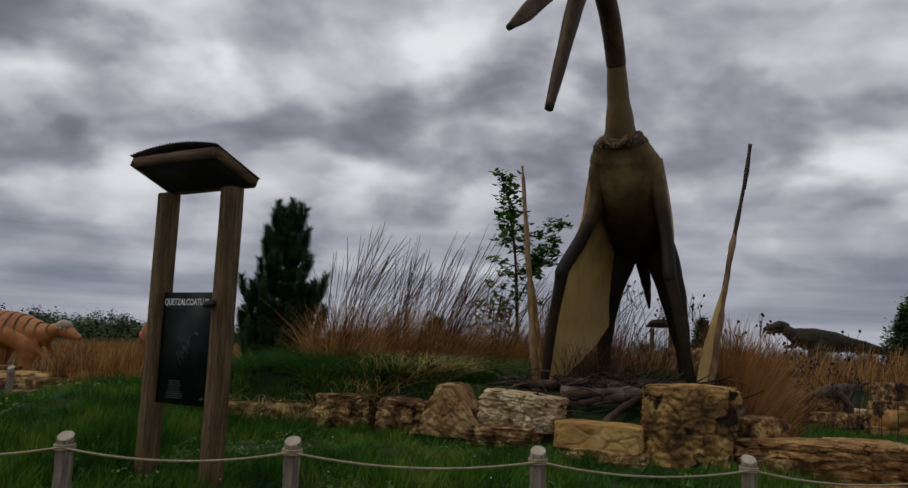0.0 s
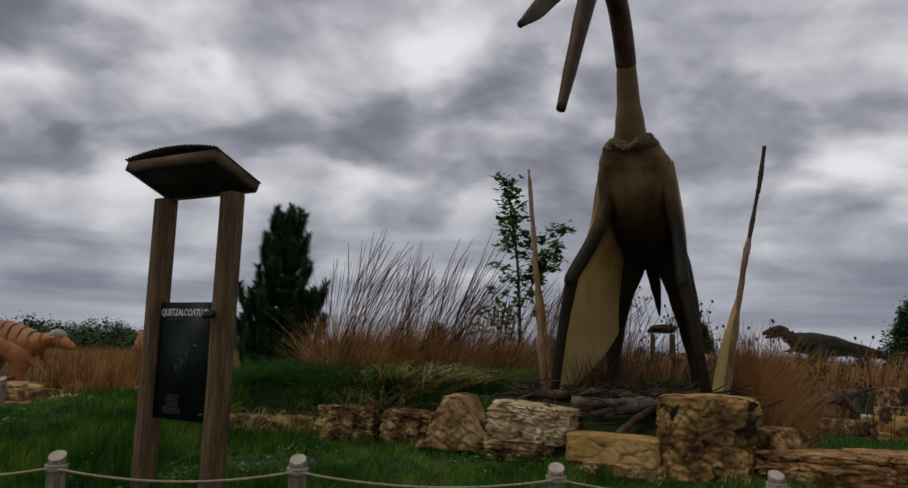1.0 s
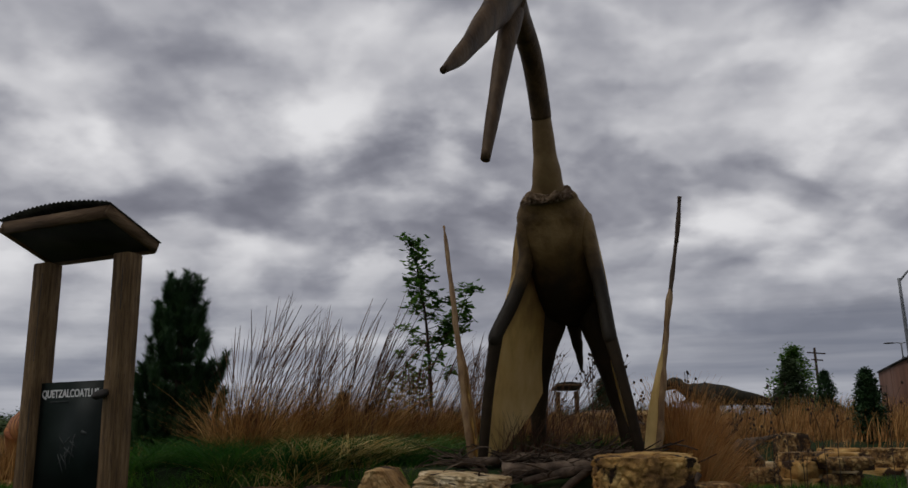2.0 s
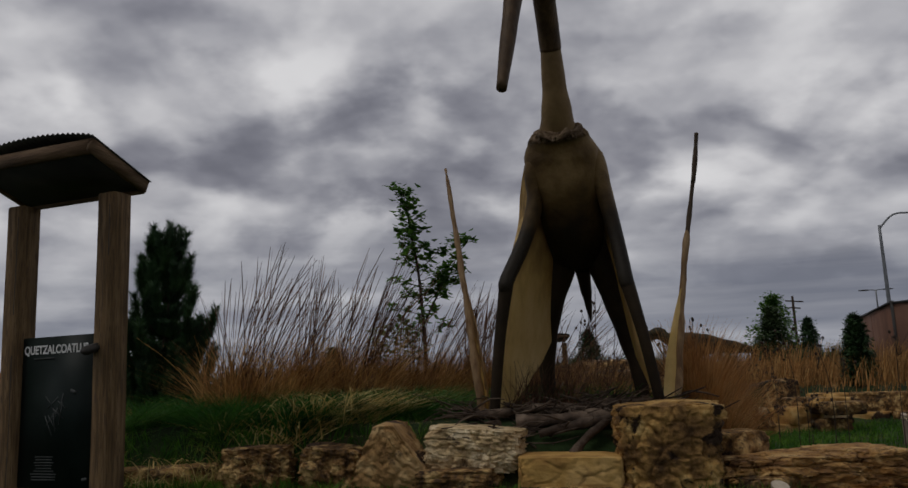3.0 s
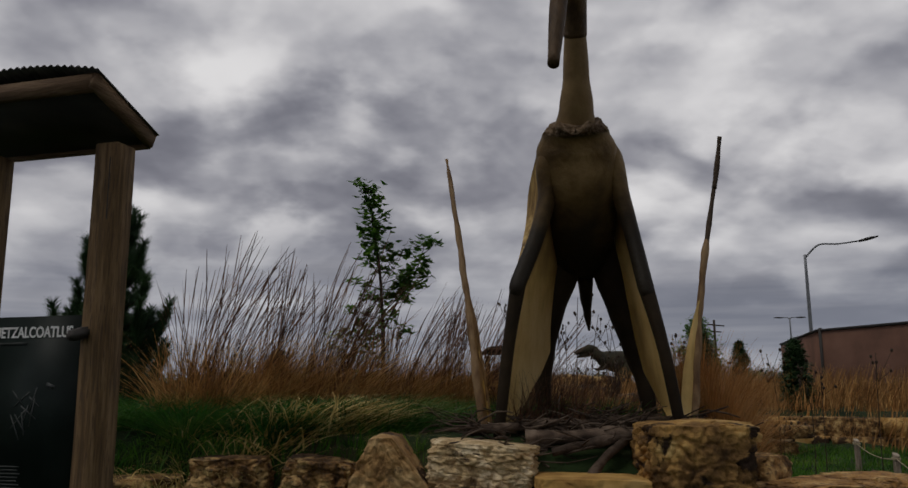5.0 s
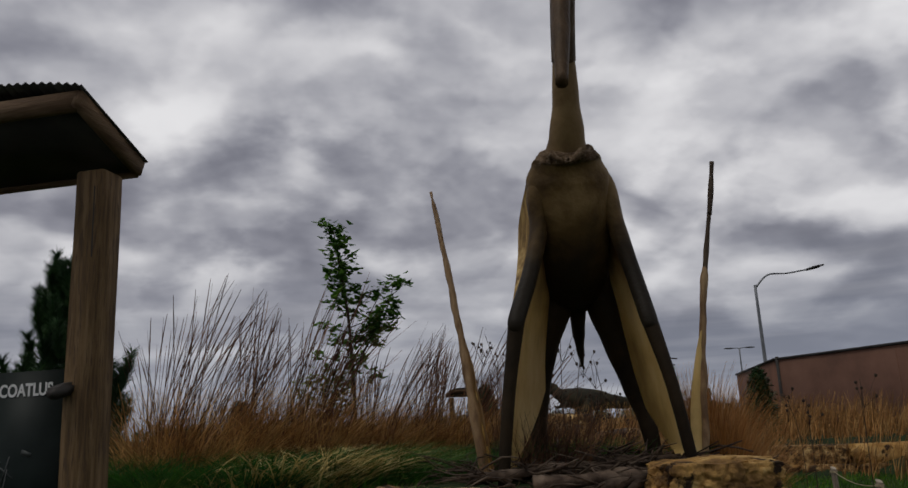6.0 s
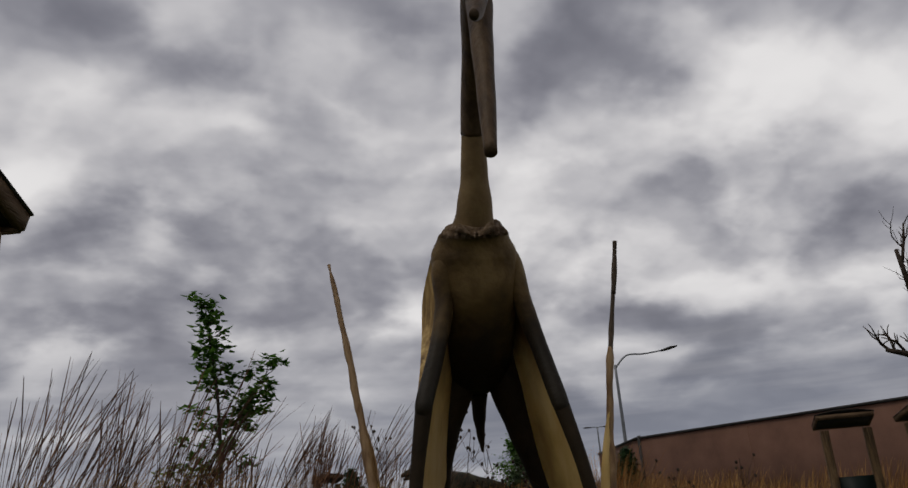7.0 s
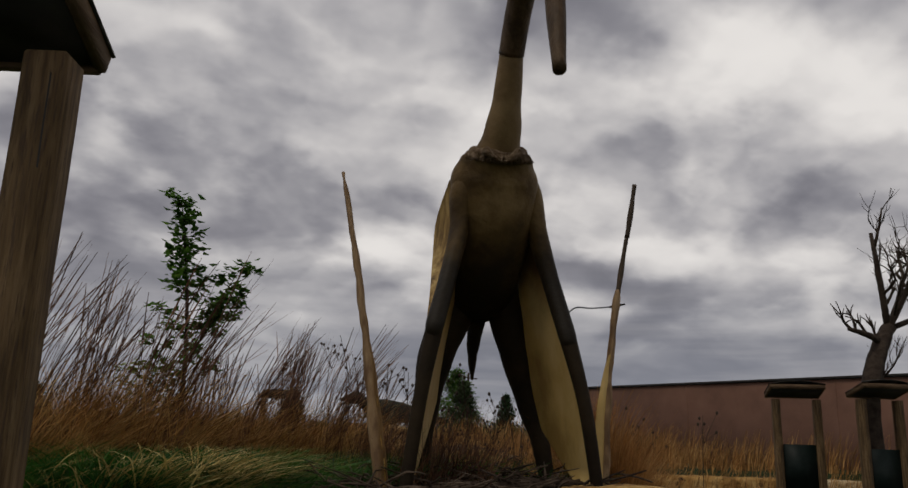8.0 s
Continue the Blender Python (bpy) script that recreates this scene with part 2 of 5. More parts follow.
def fade_by_height(mat, colour, z_dark, z_light):
    """Blends a second colour in by height, with a ragged noise edge."""
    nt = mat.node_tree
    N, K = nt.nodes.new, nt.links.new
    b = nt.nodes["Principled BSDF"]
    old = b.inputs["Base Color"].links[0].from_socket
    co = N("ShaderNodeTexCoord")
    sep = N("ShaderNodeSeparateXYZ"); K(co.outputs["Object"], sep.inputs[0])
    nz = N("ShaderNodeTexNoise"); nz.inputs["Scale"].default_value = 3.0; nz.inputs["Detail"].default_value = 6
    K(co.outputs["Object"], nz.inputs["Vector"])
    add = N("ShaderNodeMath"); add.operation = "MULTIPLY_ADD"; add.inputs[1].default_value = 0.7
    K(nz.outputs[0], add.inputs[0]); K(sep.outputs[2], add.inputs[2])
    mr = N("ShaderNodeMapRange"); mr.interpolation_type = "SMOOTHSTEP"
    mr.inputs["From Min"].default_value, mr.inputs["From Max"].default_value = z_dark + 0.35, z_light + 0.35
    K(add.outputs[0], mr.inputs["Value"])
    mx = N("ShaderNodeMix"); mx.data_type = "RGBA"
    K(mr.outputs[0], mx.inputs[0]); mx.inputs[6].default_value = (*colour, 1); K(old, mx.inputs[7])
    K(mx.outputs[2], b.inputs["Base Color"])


# belly shade put into the lower trunk's colour, together with its darker paint
fade_by_height(M_hide, (0.017, 0.0125, 0.0065), 2.75, 3.45)
M_neck = surface("tan_neck_paint", [(0.12, 0.072, 0.026), (0.19, 0.12, 0.047), (0.25, 0.165, 0.07)], 2.2, 8, 0.65, 0.3, 28)
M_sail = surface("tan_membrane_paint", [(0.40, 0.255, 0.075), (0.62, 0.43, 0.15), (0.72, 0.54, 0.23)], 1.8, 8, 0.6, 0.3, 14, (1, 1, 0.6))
# sprayed brown that takes over the upper sail
fade_by_height(M_sail, (0.12, 0.062, 0.022), 3.15, 2.35)
M_crown = surface("dark_brown_head_paint", [(0.045, 0.027, 0.014), (0.085, 0.052, 0.026), (0.13, 0.082, 0.042)], 3.0, 9, 0.6, 0.5, 24, (2, 2, 0.6), spec=0.2)
M_fold = surface("streaked_membrane_paint", [(0.10, 0.055, 0.02), (0.34, 0.215, 0.07), (0.60, 0.43, 0.17)], 4.0, 8, 0.6, 0.5, 14, (3.5, 3.5, 0.35))
M_fur = surface("grey_brown_fur", [(0.09, 0.055, 0.026), (0.16, 0.105, 0.06), (0.26, 0.19, 0.125)], 20, 6, 0.95, 1.0, 90)
M_spar = surface("wing_spar_paint", [(0.15, 0.085, 0.042), (0.27, 0.17, 0.085), (0.38, 0.26, 0.14)], 4, 7, 0.7, 0.5, 30, (3, 3, 0.7))
M_spardark = surface("wing_tip_paint", [(0.05, 0.034, 0.022), (0.10, 0.07, 0.045)], 5, 6, 0.7, 0.4, 30)
M_log = surface("driftwood", [(0.03, 0.02, 0.013), (0.085, 0.058, 0.04), (0.19, 0.14, 0.10)], 4, 8, 0.9, 0.9, 20, (1, 1, 1), object_random=0.25)
M_bark = surface("bark", [(0.03, 0.02, 0.014), (0.07, 0.05, 0.035)], 8, 6, 0.95, 0.6, 40)
M_pine = surface("pine_needles", [(0.009, 0.028, 0.009), (0.02, 0.055, 0.016), (0.042, 0.092, 0.026)], 3, 4, 0.6, 0, island=0.35)
M_leaf = surface("sapling_leaves", [(0.03, 0.085, 0.014), (0.07, 0.165, 0.024), (0.14, 0.25, 0.04)], 3, 4, 0.55, 0, island=0.35)
M_brick = surface("brown_building_wall", [(0.12, 0.062, 0.042), (0.16, 0.082, 0.055), (0.19, 0.10, 0.068)], 0.5, 6, 0.9, 0.2, 12)
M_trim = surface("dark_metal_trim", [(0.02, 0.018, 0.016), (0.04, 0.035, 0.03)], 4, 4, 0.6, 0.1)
M_lamp = surface("galvanised_steel", [(0.16, 0.17, 0.18), (0.24, 0.25, 0.26)], 2, 5, 0.5, 0.05, metal=0.5)
M_shoot = let_through(surface("young_yellow_green_leaves", [(0.06, 0.10, 0.02), (0.13, 0.17, 0.035), (0.22, 0.25, 0.06)], 2.0, 5, 0.6, 0, island=0.4), 0.4)
M_far = surface("far_foliage", [(0.024, 0.044, 0.018), (0.06, 0.095, 0.034), (0.11, 0.14, 0.055)], 0.25, 6, 0.9, 0, island=0.3)
M_trex = surface("green_brown_hide", [(0.016, 0.014, 0.007), (0.032, 0.028, 0.014), (0.055, 0.046, 0.022)], 1.6, 8, 0.7, 0.5, 20)
M_raptor = surface("grey_brown_hide", [(0.06, 0.045, 0.03), (0.11, 0.08, 0.055), (0.16, 0.12, 0.085)], 2, 8, 0.75, 0.5, 20)

for leafy, share in ((M_grass, 0.3), (M_greenlong, 0.3), (M_leaf, 0.5), (M_dry, 0.25), (M_orange, 0.25), (M_straw, 0.2)):
    let_through(leafy, share)


# ---------------------------------------------------------------- mesh helpers
def mesh_object(name, bm, materials, parent=None, label="", smooth=True):
    me = bpy.data.meshes.new(name)
    bm.to_mesh(me)
    bm.free()
    for m in materials if isinstance(materials, (list, tuple)) else [materials]:
        me.materials.append(m)
    if smooth:
        me.polygons.foreach_set("use_smooth", [True] * len(me.polygons))
    ob = new(name, me)
    if parent:
        ob.parent = parent
    if label:
        ob["label"] = label
    return ob


def part(name, bm, material, parent, label="", smooth=True):
    return mesh_object(name, bm, material, parent, label, smooth)


def empty(name, m=None):
    ob = new(name)
    ob.empty_display_size = 0.2
    if m is not None:
        ob.matrix_world = m
    return ob


def spline(points, radii, steps=6):
    """Catmull-Rom through points, radii as pairs."""
    P = [Vector(p) for p in points]
    R = [Vector((r, r)) if not isinstance(r, (tuple, list)) else Vector(r) for r in radii]
    out_p, out_r = [], []
    n = len(P)
    for i in range(n - 1):
        a, b, c, d = P[max(i - 1, 0)], P[i], P[i + 1], P[min(i + 2, n - 1)]
        for k in range(steps + (i == n - 2)):
            t = k / steps
            out_p.append(0.5 * ((2 * b) + (c - a) * t + (2 * a - 5 * b + 4 * c - d) * t * t + (3 * b - a - 3 * c + d) * t ** 3))
            s = t * t * (3 - 2 * t)
            out_r.append(R[i].lerp(R[i + 1], s))
    return out_p, out_r


def tube(bm, points, radii, ref=(1, 0, 0), seg=14, steps=6, mat=0, rough=0.0, seed=0.0, smoothed=True):
    """A skin round a bent line; radii are a number or (along ref, across it)."""
    P, R = spline(points, radii, steps) if smoothed else ([Vector(p) for p in points], [Vector((r, r)) if not isinstance(r, (tuple, list)) else Vector(r) for r in radii])
    ref = Vector(ref)
    rings = []
    for i, p in enumerate(P):
        t = (P[min(i + 1, len(P) - 1)] - P[max(i - 1, 0)]).normalized()
        a = (ref - t * ref.dot(t))
        a = a.normalized() if a.length > 1e-4 else t.orthogonal().normalized()
        b = t.cross(a)
        ring = []
        for k in range(seg):
            w = 2 * math.pi * k / seg
            q = p + a * (math.cos(w) * R[i][0]) + b * (math.sin(w) * R[i][1])
            if rough:
                q += (q - p).normalized() * rough * noise.noise(q * 6 + Vector((seed, seed, seed)))
            ring.append(bm.verts.new(q))
        rings.append(ring)
    faces = []
    for r0, r1 in zip(rings, rings[1:]):
        for k in range(seg):
            faces.append(bm.faces.new((r0[k], r0[(k + 1) % seg], r1[(k + 1) % seg], r1[k])))
    faces.append(bm.faces.new(rings[0][::-1]))
    faces.append(bm.faces.new(rings[-1]))
    for f in faces:
        f.material_index = mat
    return faces


def box(bm, size, m=None, bevel=0.0, mat=0):
    made = bmesh.ops.create_cube(bm, size=1.0, matrix=(m or Matrix()) @ Matrix.Diagonal((*size, 1)))
    faces = {f for v in made["verts"] for f in v.link_faces}
    if bevel:
        edges = {e for f in faces for e in f.edges}
        res = bmesh.ops.bevel(bm, geom=list(edges), offset=bevel, segments=2, affect="EDGES")
        faces |= set(res["faces"])
    for f in faces:
        if f.is_valid:
            f.material_index = mat


def ball(bm, m, sub=3, mat=0, rough=0.0, freq=3.0):
    made = bmesh.ops.create_icosphere(bm, subdivisions=sub, radius=1.0)
    for v in made["verts"]:
        if rough:
            v.co *= 1 + rough * noise.noise(v.co * freq + m.translation)
        v.co = m @ v.co
    for f in {f for v in made["verts"] for f in v.link_faces}:
        f.material_index = mat


def smoothstep(a, b, x):
    t = min(max((x - a) / (b - a), 0.0), 1.0)
    return t * t * (3 - 2 * t)


def lerp_table(x, xs, ys):
    return float(np.interp(x, xs, ys))


# the edge of the raised bed, from west to east
EDGE_X = [-6.0, -3.4, -1.7, -0.3, 0.5, 1.1, 2.0, 2.8, 3.4, 4.2]
EDGE_Y = [8.6, 9.6, 9.75, 9.0, 8.55, 8.1, 7.85, 7.85, 8.3, 9.6]


def height(x, y):
    """The ground's height."""
    base = lerp_table(y, [0, 4, 6.3, 8.0, 12, 30, 80], [0.0, 0.06, 0.24, 0.40, 0.42, 0.4, 0.4])
    base -= 0.18 * smoothstep(2.6, 4.5, x) * smoothstep(4, 6.5, y) * (1 - smoothstep(10, 18, y))
    base -= 0.72 * smoothstep(4.5, 10.5, x) * smoothstep(7, 12, y)
    base += 0.95 * smoothstep(-0.2, 0.5, (y - 22.7 + 0.83 * (x - 13.4)) / 1.3) * smoothstep(9.0, 12.0, x)
    edge = lerp_table(x, EDGE_X, EDGE_Y)
    rise = smoothstep(edge - 0.05, edge + (0.85 if x > 0.9 else 0.5), y) * (1 - smoothstep(3.2, 4.6, x)) * smoothstep(-4.6, -2.6, x)
    bed = 0.62 * rise * (1 - 0.55 * smoothstep(14, 20, y))
    hill = 0.44 * smoothstep(-2.2, -3.8, x) * (1 - 0.95 * smoothstep(4.1, 5.6, -x)) * math.exp(-((y - 9.2) / 1.5) ** 2) if x < 0 else 0.0
    return base + max(bed, hill) + 0.025 * noise.noise(Vector((x * 0.9, y * 0.9, 0))) + 0.01 * noise.noise(Vector((x * 4, y * 4, 3)))


def build_ground():
    def axis(lo, hi, step, far):
        near = list(np.arange(lo, hi + 1e-6, step))
        out, d, a, b = [], step, lo, hi
        left, right = [], []
        while b < far:
            d *= 1.22; a -= d; b += d
            left.append(a); right.append(b)
        return left[::-1] + near + right
    xs, ys = axis(-8, 8, 0.14, 1600), axis(0, 16, 0.14, 1600)
    verts = [(x, y, height(x, y)) for y in ys for x in xs]
    w = len(xs)
    faces = [(j * w + i, j * w + i + 1, (j + 1) * w + i + 1, (j + 1) * w + i) for j in range(len(ys) - 1) for i in range(w - 1)]
    me = bpy.data.meshes.new("ground")
    me.from_pydata(verts, [], faces)
    me.materials.append(M_ground)
    me.polygons.foreach_set("use_smooth", [True] * len(me.polygons))
    tagged(new("ground", me), "turf and bare soil rising to a planted bed", "ground", kind="structure")


build_ground()


def blades(name, roots, heights, width, lean, bend, material, segs=3, taper=0.15, parent=None, heads=None, droop=0.0):
    """Many bent blades in one mesh: roots (n,3), heights (n), lean (n,2) sideways drift of the tip, bend the power of its curve."""
    roots, heights, lean = np.asarray(roots, float), np.asarray(heights, float), np.asarray(lean, float)
    n = len(roots)
    turn = np.random.uniform(0, 2 * np.pi, n)
    side = np.stack([np.cos(turn), np.sin(turn), np.zeros(n)], 1)
    width = np.broadcast_to(np.asarray(width, float), (n,))
    rows = []
    for s in range(segs + 1):
        t = s / segs
        c = roots.copy()
        c[:, 2] += heights * (t * (1 + droop) - droop * 1.25 * t * t)
        c[:, :2] += lean * (t ** bend)[..., None] if np.ndim(t ** bend) else lean * t ** bend
        wide = width * (1 - (1 - taper) * t)
        if heads is not None:
            wide = wide * (1 + heads * max(0.0, 1 - abs(t - 0.86) / 0.2))
        rows.append(np.stack([c - side * wide[:, None] / 2, c + side * wide[:, None] / 2], 1))
    verts = np.stack(rows, 1).reshape(-1, 3)
    base = np.arange(n)[:, None] * (2 * (segs + 1))
    k = np.arange(segs)[None] * 2
    q = base + k
    faces = np.stack([q, q + 1, q + 3, q + 2], -1).reshape(-1, 4)
    me = bpy.data.meshes.new(name)
    me.vertices.add(len(verts)); me.vertices.foreach_set("co", verts.ravel())
    me.loops.add(faces.size); me.loops.foreach_set("vertex_index", faces.ravel().astype(np.int32))
    me.polygons.add(len(faces))
    me.polygons.foreach_set("loop_start", np.arange(0, faces.size, 4, dtype=np.int32))
    me.update(calc_edges=True)
    me.materials.append(material)
    ob = new(name, me)
    if parent:
        ob.parent = parent
    return ob


# ---------------------------------------------------------------- the information sign
SIGN_TURN = -30.5


def sign_post(name, x):
    bm = bmesh.new()
    box(bm, (0.14, 0.14, 2.46), pose(0, 0, 1.23), 0.008)
    bmesh.ops.subdivide_edges(bm, edges=[e for e in bm.edges if e.calc_length() > 1.5], cuts=12)
    for v in bm.verts:
        v.co.x += 0.004 * noise.noise(Vector((v.co.z * 1.7, x * 9, 1)))
        v.co.y += 0.004 * noise.noise(Vector((v.co.z * 1.7, x * 9, 7)))
    return bm


def build_sign(name, m, label, written=True):
    """A two-post timber sign with a small pitched roof; its own x runs along the panel, y to the back."""
    root = empty(name, m)
    for x in (-0.385, 0.385):
        p = part("post", sign_post(name, x), M_post, root)
        p.location = (x, 0, 0)
        # a long drying crack down the front
        bm = bmesh.new()
        pts = [(0.03 + 0.006 * noise.noise(Vector((k * 0.7, x, 0))), -0.0705, 0.1 + k * 0.19) for k in range(13)]
        for a, b in zip(pts, pts[1:]):
            vs = [bm.verts.new(q) for q in ((a[0] - 0.003, a[1], a[2]), (a[0] + 0.003, a[1], a[2]), (b[0] + 0.003, b[1], b[2]), (b[0] - 0.003, b[1], b[2]))]
            bm.faces.new(vs)
        c = part("drying_crack", bm, M_trim, p)
    wide, deep, slope, mid = 1.0, 0.43, math.tan(radians(20.5)), -0.03
    y0 = -0.275

    def roof_z(u, y):
        return 2.745 + 0.05 * (1 - (2 * u / wide) ** 2) - (y - y0) * slope

    bm = bmesh.new()
    nu, nv = 130, 8
    grid = []
    for j in range(nv + 1):
        row = []
        for i in range(nu + 1):
            u, y = (i / nu - 0.5) * (wide + 0.06), y0 - 0.03 + (deep + 0.06) * j / nv
            row.append(bm.verts.new((mid + u, y, roof_z(u, y) + 0.006 * math.sin(i / nu * 2 * math.pi * 26))))
        grid.append(row)
    for j in range(nv):
        for i in range(nu):
            bm.faces.new((grid[j][i], grid[j][i + 1], grid[j + 1][i + 1], grid[j + 1][i]))
    sheet = part("roof_sheet", bm, M_tin, root, "corrugated dull metal roof sheet")
    mod = sheet.modifiers.new("thickness", "SOLIDIFY")
    mod.thickness = 0.004
    # fascia boards: front, back and two raking sides, and the boarded underside
    for y in (y0, y0 + deep):
        bm = bmesh.new()
        zz = 2.745 - (y - y0) * slope - 0.055
        box(bm, (wide - 0.01, 0.035, 0.088), pose(mid, y, zz), 0.004)
        part("fascia_board", bm, M_fascia, root)
    for s in (-1, 1):
        bm = bmesh.new()
        box(bm, (0.035, (deep + 0.035) / math.cos(math.atan(slope)), 0.088), pose(mid + s * wide / 2, y0 + deep / 2, 2.745 - deep / 2 * slope - 0.05, -20.5), 0.004)
        part("fascia_board", bm, M_fascia, root)
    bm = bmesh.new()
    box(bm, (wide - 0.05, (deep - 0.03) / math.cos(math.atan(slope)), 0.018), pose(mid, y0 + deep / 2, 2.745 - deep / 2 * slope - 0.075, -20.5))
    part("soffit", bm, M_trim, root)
    # the panel between the posts, set to their back
    bm = bmesh.new()
    box(bm, (0.65, 0.012, 0.92), pose(0, -0.015, 1.135), 0.003)
    panel = part("panel", bm, M_panel, root, "black printed information panel")
    if written:
        cu = bpy.data.curves.new("title", "FONT")
        cu.body = "QUETZALCOATLUS"
        cu.align_x, cu.size, cu.extrude, cu.offset = "CENTER", 0.074, 0.0008, 0.002
        tmp = new("title_text", cu)
        dg = bpy.context.evaluated_depsgraph_get()
        me = bpy.data.meshes.new_from_object(tmp.evaluated_get(dg))
        bpy.data.objects.remove(tmp)
        xs = [v.co.x for v in me.vertices]
        k = 0.53 / (max(xs) - min(xs))
        me.materials.clear()
        me.materials.append(M_white)
        t = new("title", me)
        t.parent = panel
        t.matrix_local = pose(-0.035, -0.0222, 1.49, 90) @ Matrix.Diagonal((k, k * 1.25, 1, 1))
        t["label"] = "white hand-drawn capital lettering"
        bars = bmesh.new()
        rng = random.Random(4)
        box(bars, (0.17, 0.002, 0.012), pose(-0.13, -0.0222, 1.46))
        for k in range(9):
            box(bars, (0.12 + 0.1 * rng.random(), 0.002, 0.007), pose(-0.1, -0.0222, 0.86 - 0.017 * k))
        tagged(part("small_print", bars, M_dimtext, panel), kind="stuff")
        pic = bmesh.new()
        for k in range(11):
            a = rng.uniform(-1.2, 1.2)
            box(pic, (0.006, 0.002, 0.06 + 0.09 * rng.random()), pose(-0.02 + 0.06 * rng.uniform(-1, 1), -0.0222, 1.12 + 0.08 * rng.uniform(-1, 1), 0, math.degrees(a)))
        box(pic, (0.05, 0.002, 0.02), pose(0.12, -0.0222, 1.25, 0, 20))
        box(pic, (0.04, 0.002, 0.018), pose(0.23, -0.0222, 0.73, 0, -10))
        tagged(part("picture", pic, M_dimtext, panel), kind="stuff")
        bm = bmesh.new()
        box(bm, (0.07, 0.13, 0.05), pose(0.335, -0.09, 1.50, 18, 0, -8), 0.012)
        box(bm, (0.03, 0.05, 0.03), pose(0.35, -0.03, 1.49), 0.004)
        part("spotlight", bm, M_trim, root, "small dark spotlight screwed to the post")
    return tagged(root, label, "sign")


def sign_pose(x, y, turn, z=None):
    return pose(x, y, height(x, y) - 0.04 if z is None else z, 0, 0, turn)


SIGN_M = sign_pose(-2.178, 6.50, SIGN_TURN, 0.225)
build_sign("information_sign", SIGN_M, "brown timber two-post sign with black panel and tin roof")


# ---------------------------------------------------------------- rope fence
def fence_post(x, y, top):
    z0 = height(x, y) - 0.1
    root = empty("fence_post", pose(x, y, z0))
    h = top - z0
    bm = bmesh.new()
    tube(bm, [(0, 0, 0), (0.004, 0, h * 0.5), (0, 0.003, h - 0.02)], [0.062, 0.058, 0.055], seg=18, steps=4, rough=0.006, seed=x)
    turn = math.cos(x * 3.1), math.sin(x * 3.1) * 0.4
    slant = lambda v: 0.10 * turn[1] * v.x + 0.5 * v.y
    for v in bm.verts:
        if v.co.z > h - 0.03:
            v.co.z += slant(v.co)
    part("shaft", bm, M_fence, root)
    bm = bmesh.new()
    rim = [bm.verts.new((0.0535 * math.cos(a), 0.0535 * math.sin(a), 0)) for a in [2 * math.pi * k / 18 for k in range(18)]]
    for v in rim:
        v.co.z = h - 0.017 + slant(v.co)
    low = [bm.verts.new(v.co - Vector((0, 0, 0.008))) for v in rim]
    bm.faces.new(rim)
    for k in range(18):
        bm.faces.new((low[k], low[(k + 1) % 18], rim[(k + 1) % 18], rim[k]))
    part("cut_end", bm, M_cutend, root, "pale sawn slanting end", False)
    bm = bmesh.new()
    for k in range(3):
        ring = [(0.066 * math.cos(a), 0.066 * math.sin(a), h - 0.105 + 0.014 * k + 0.004 * math.sin(a)) for a in [2 * math.pi * i / 20 for i in range(21)]]
        tube(bm, ring, [0.0075] * 21, ref=(0, 0, 1), seg=6, steps=1)
    part("rope_wrap", bm, M_rope, root)
    return tagged(root, "short round grey timber post wrapped with rope", "fence post", "rope fence posts")


def rope(a, b, sag):
    bm = bmesh.new()
    a, b = Vector(a), Vector(b)
    pts = []
    for i in range(15):
        t = i / 14
        p = a.lerp(b, t)
        p.z -= sag * 4 * t * (1 - t)
        pts.append(p)
    tube(bm, pts, [0.0085] * 15, ref=(0, 0, 1), seg=7, steps=2)
    return tagged(mesh_object("fence_rope", bm, M_rope), "pale hemp rope sagging between short posts", "rope", "fence ropes")


FENCE = [(-5.75, 5.30, 0.74), (-4.18, 5.38, 0.75), (-2.62, 5.47, 0.765), (-1.07, 5.55, 0.78), (0.663, 5.745, 0.755), (2.27, 6.0, 0.72), (3.9, 6.35, 0.66)]
for p in FENCE:
    fence_post(*p)
for a, b in zip(FENCE, FENCE[1:]):
    rope((a[0], a[1] - 0.06, a[2] - 0.09), (b[0], b[1] - 0.06, b[2] - 0.09), 0.075)

# ---------------------------------------------------------------- stones
ROCK_ID = [0]


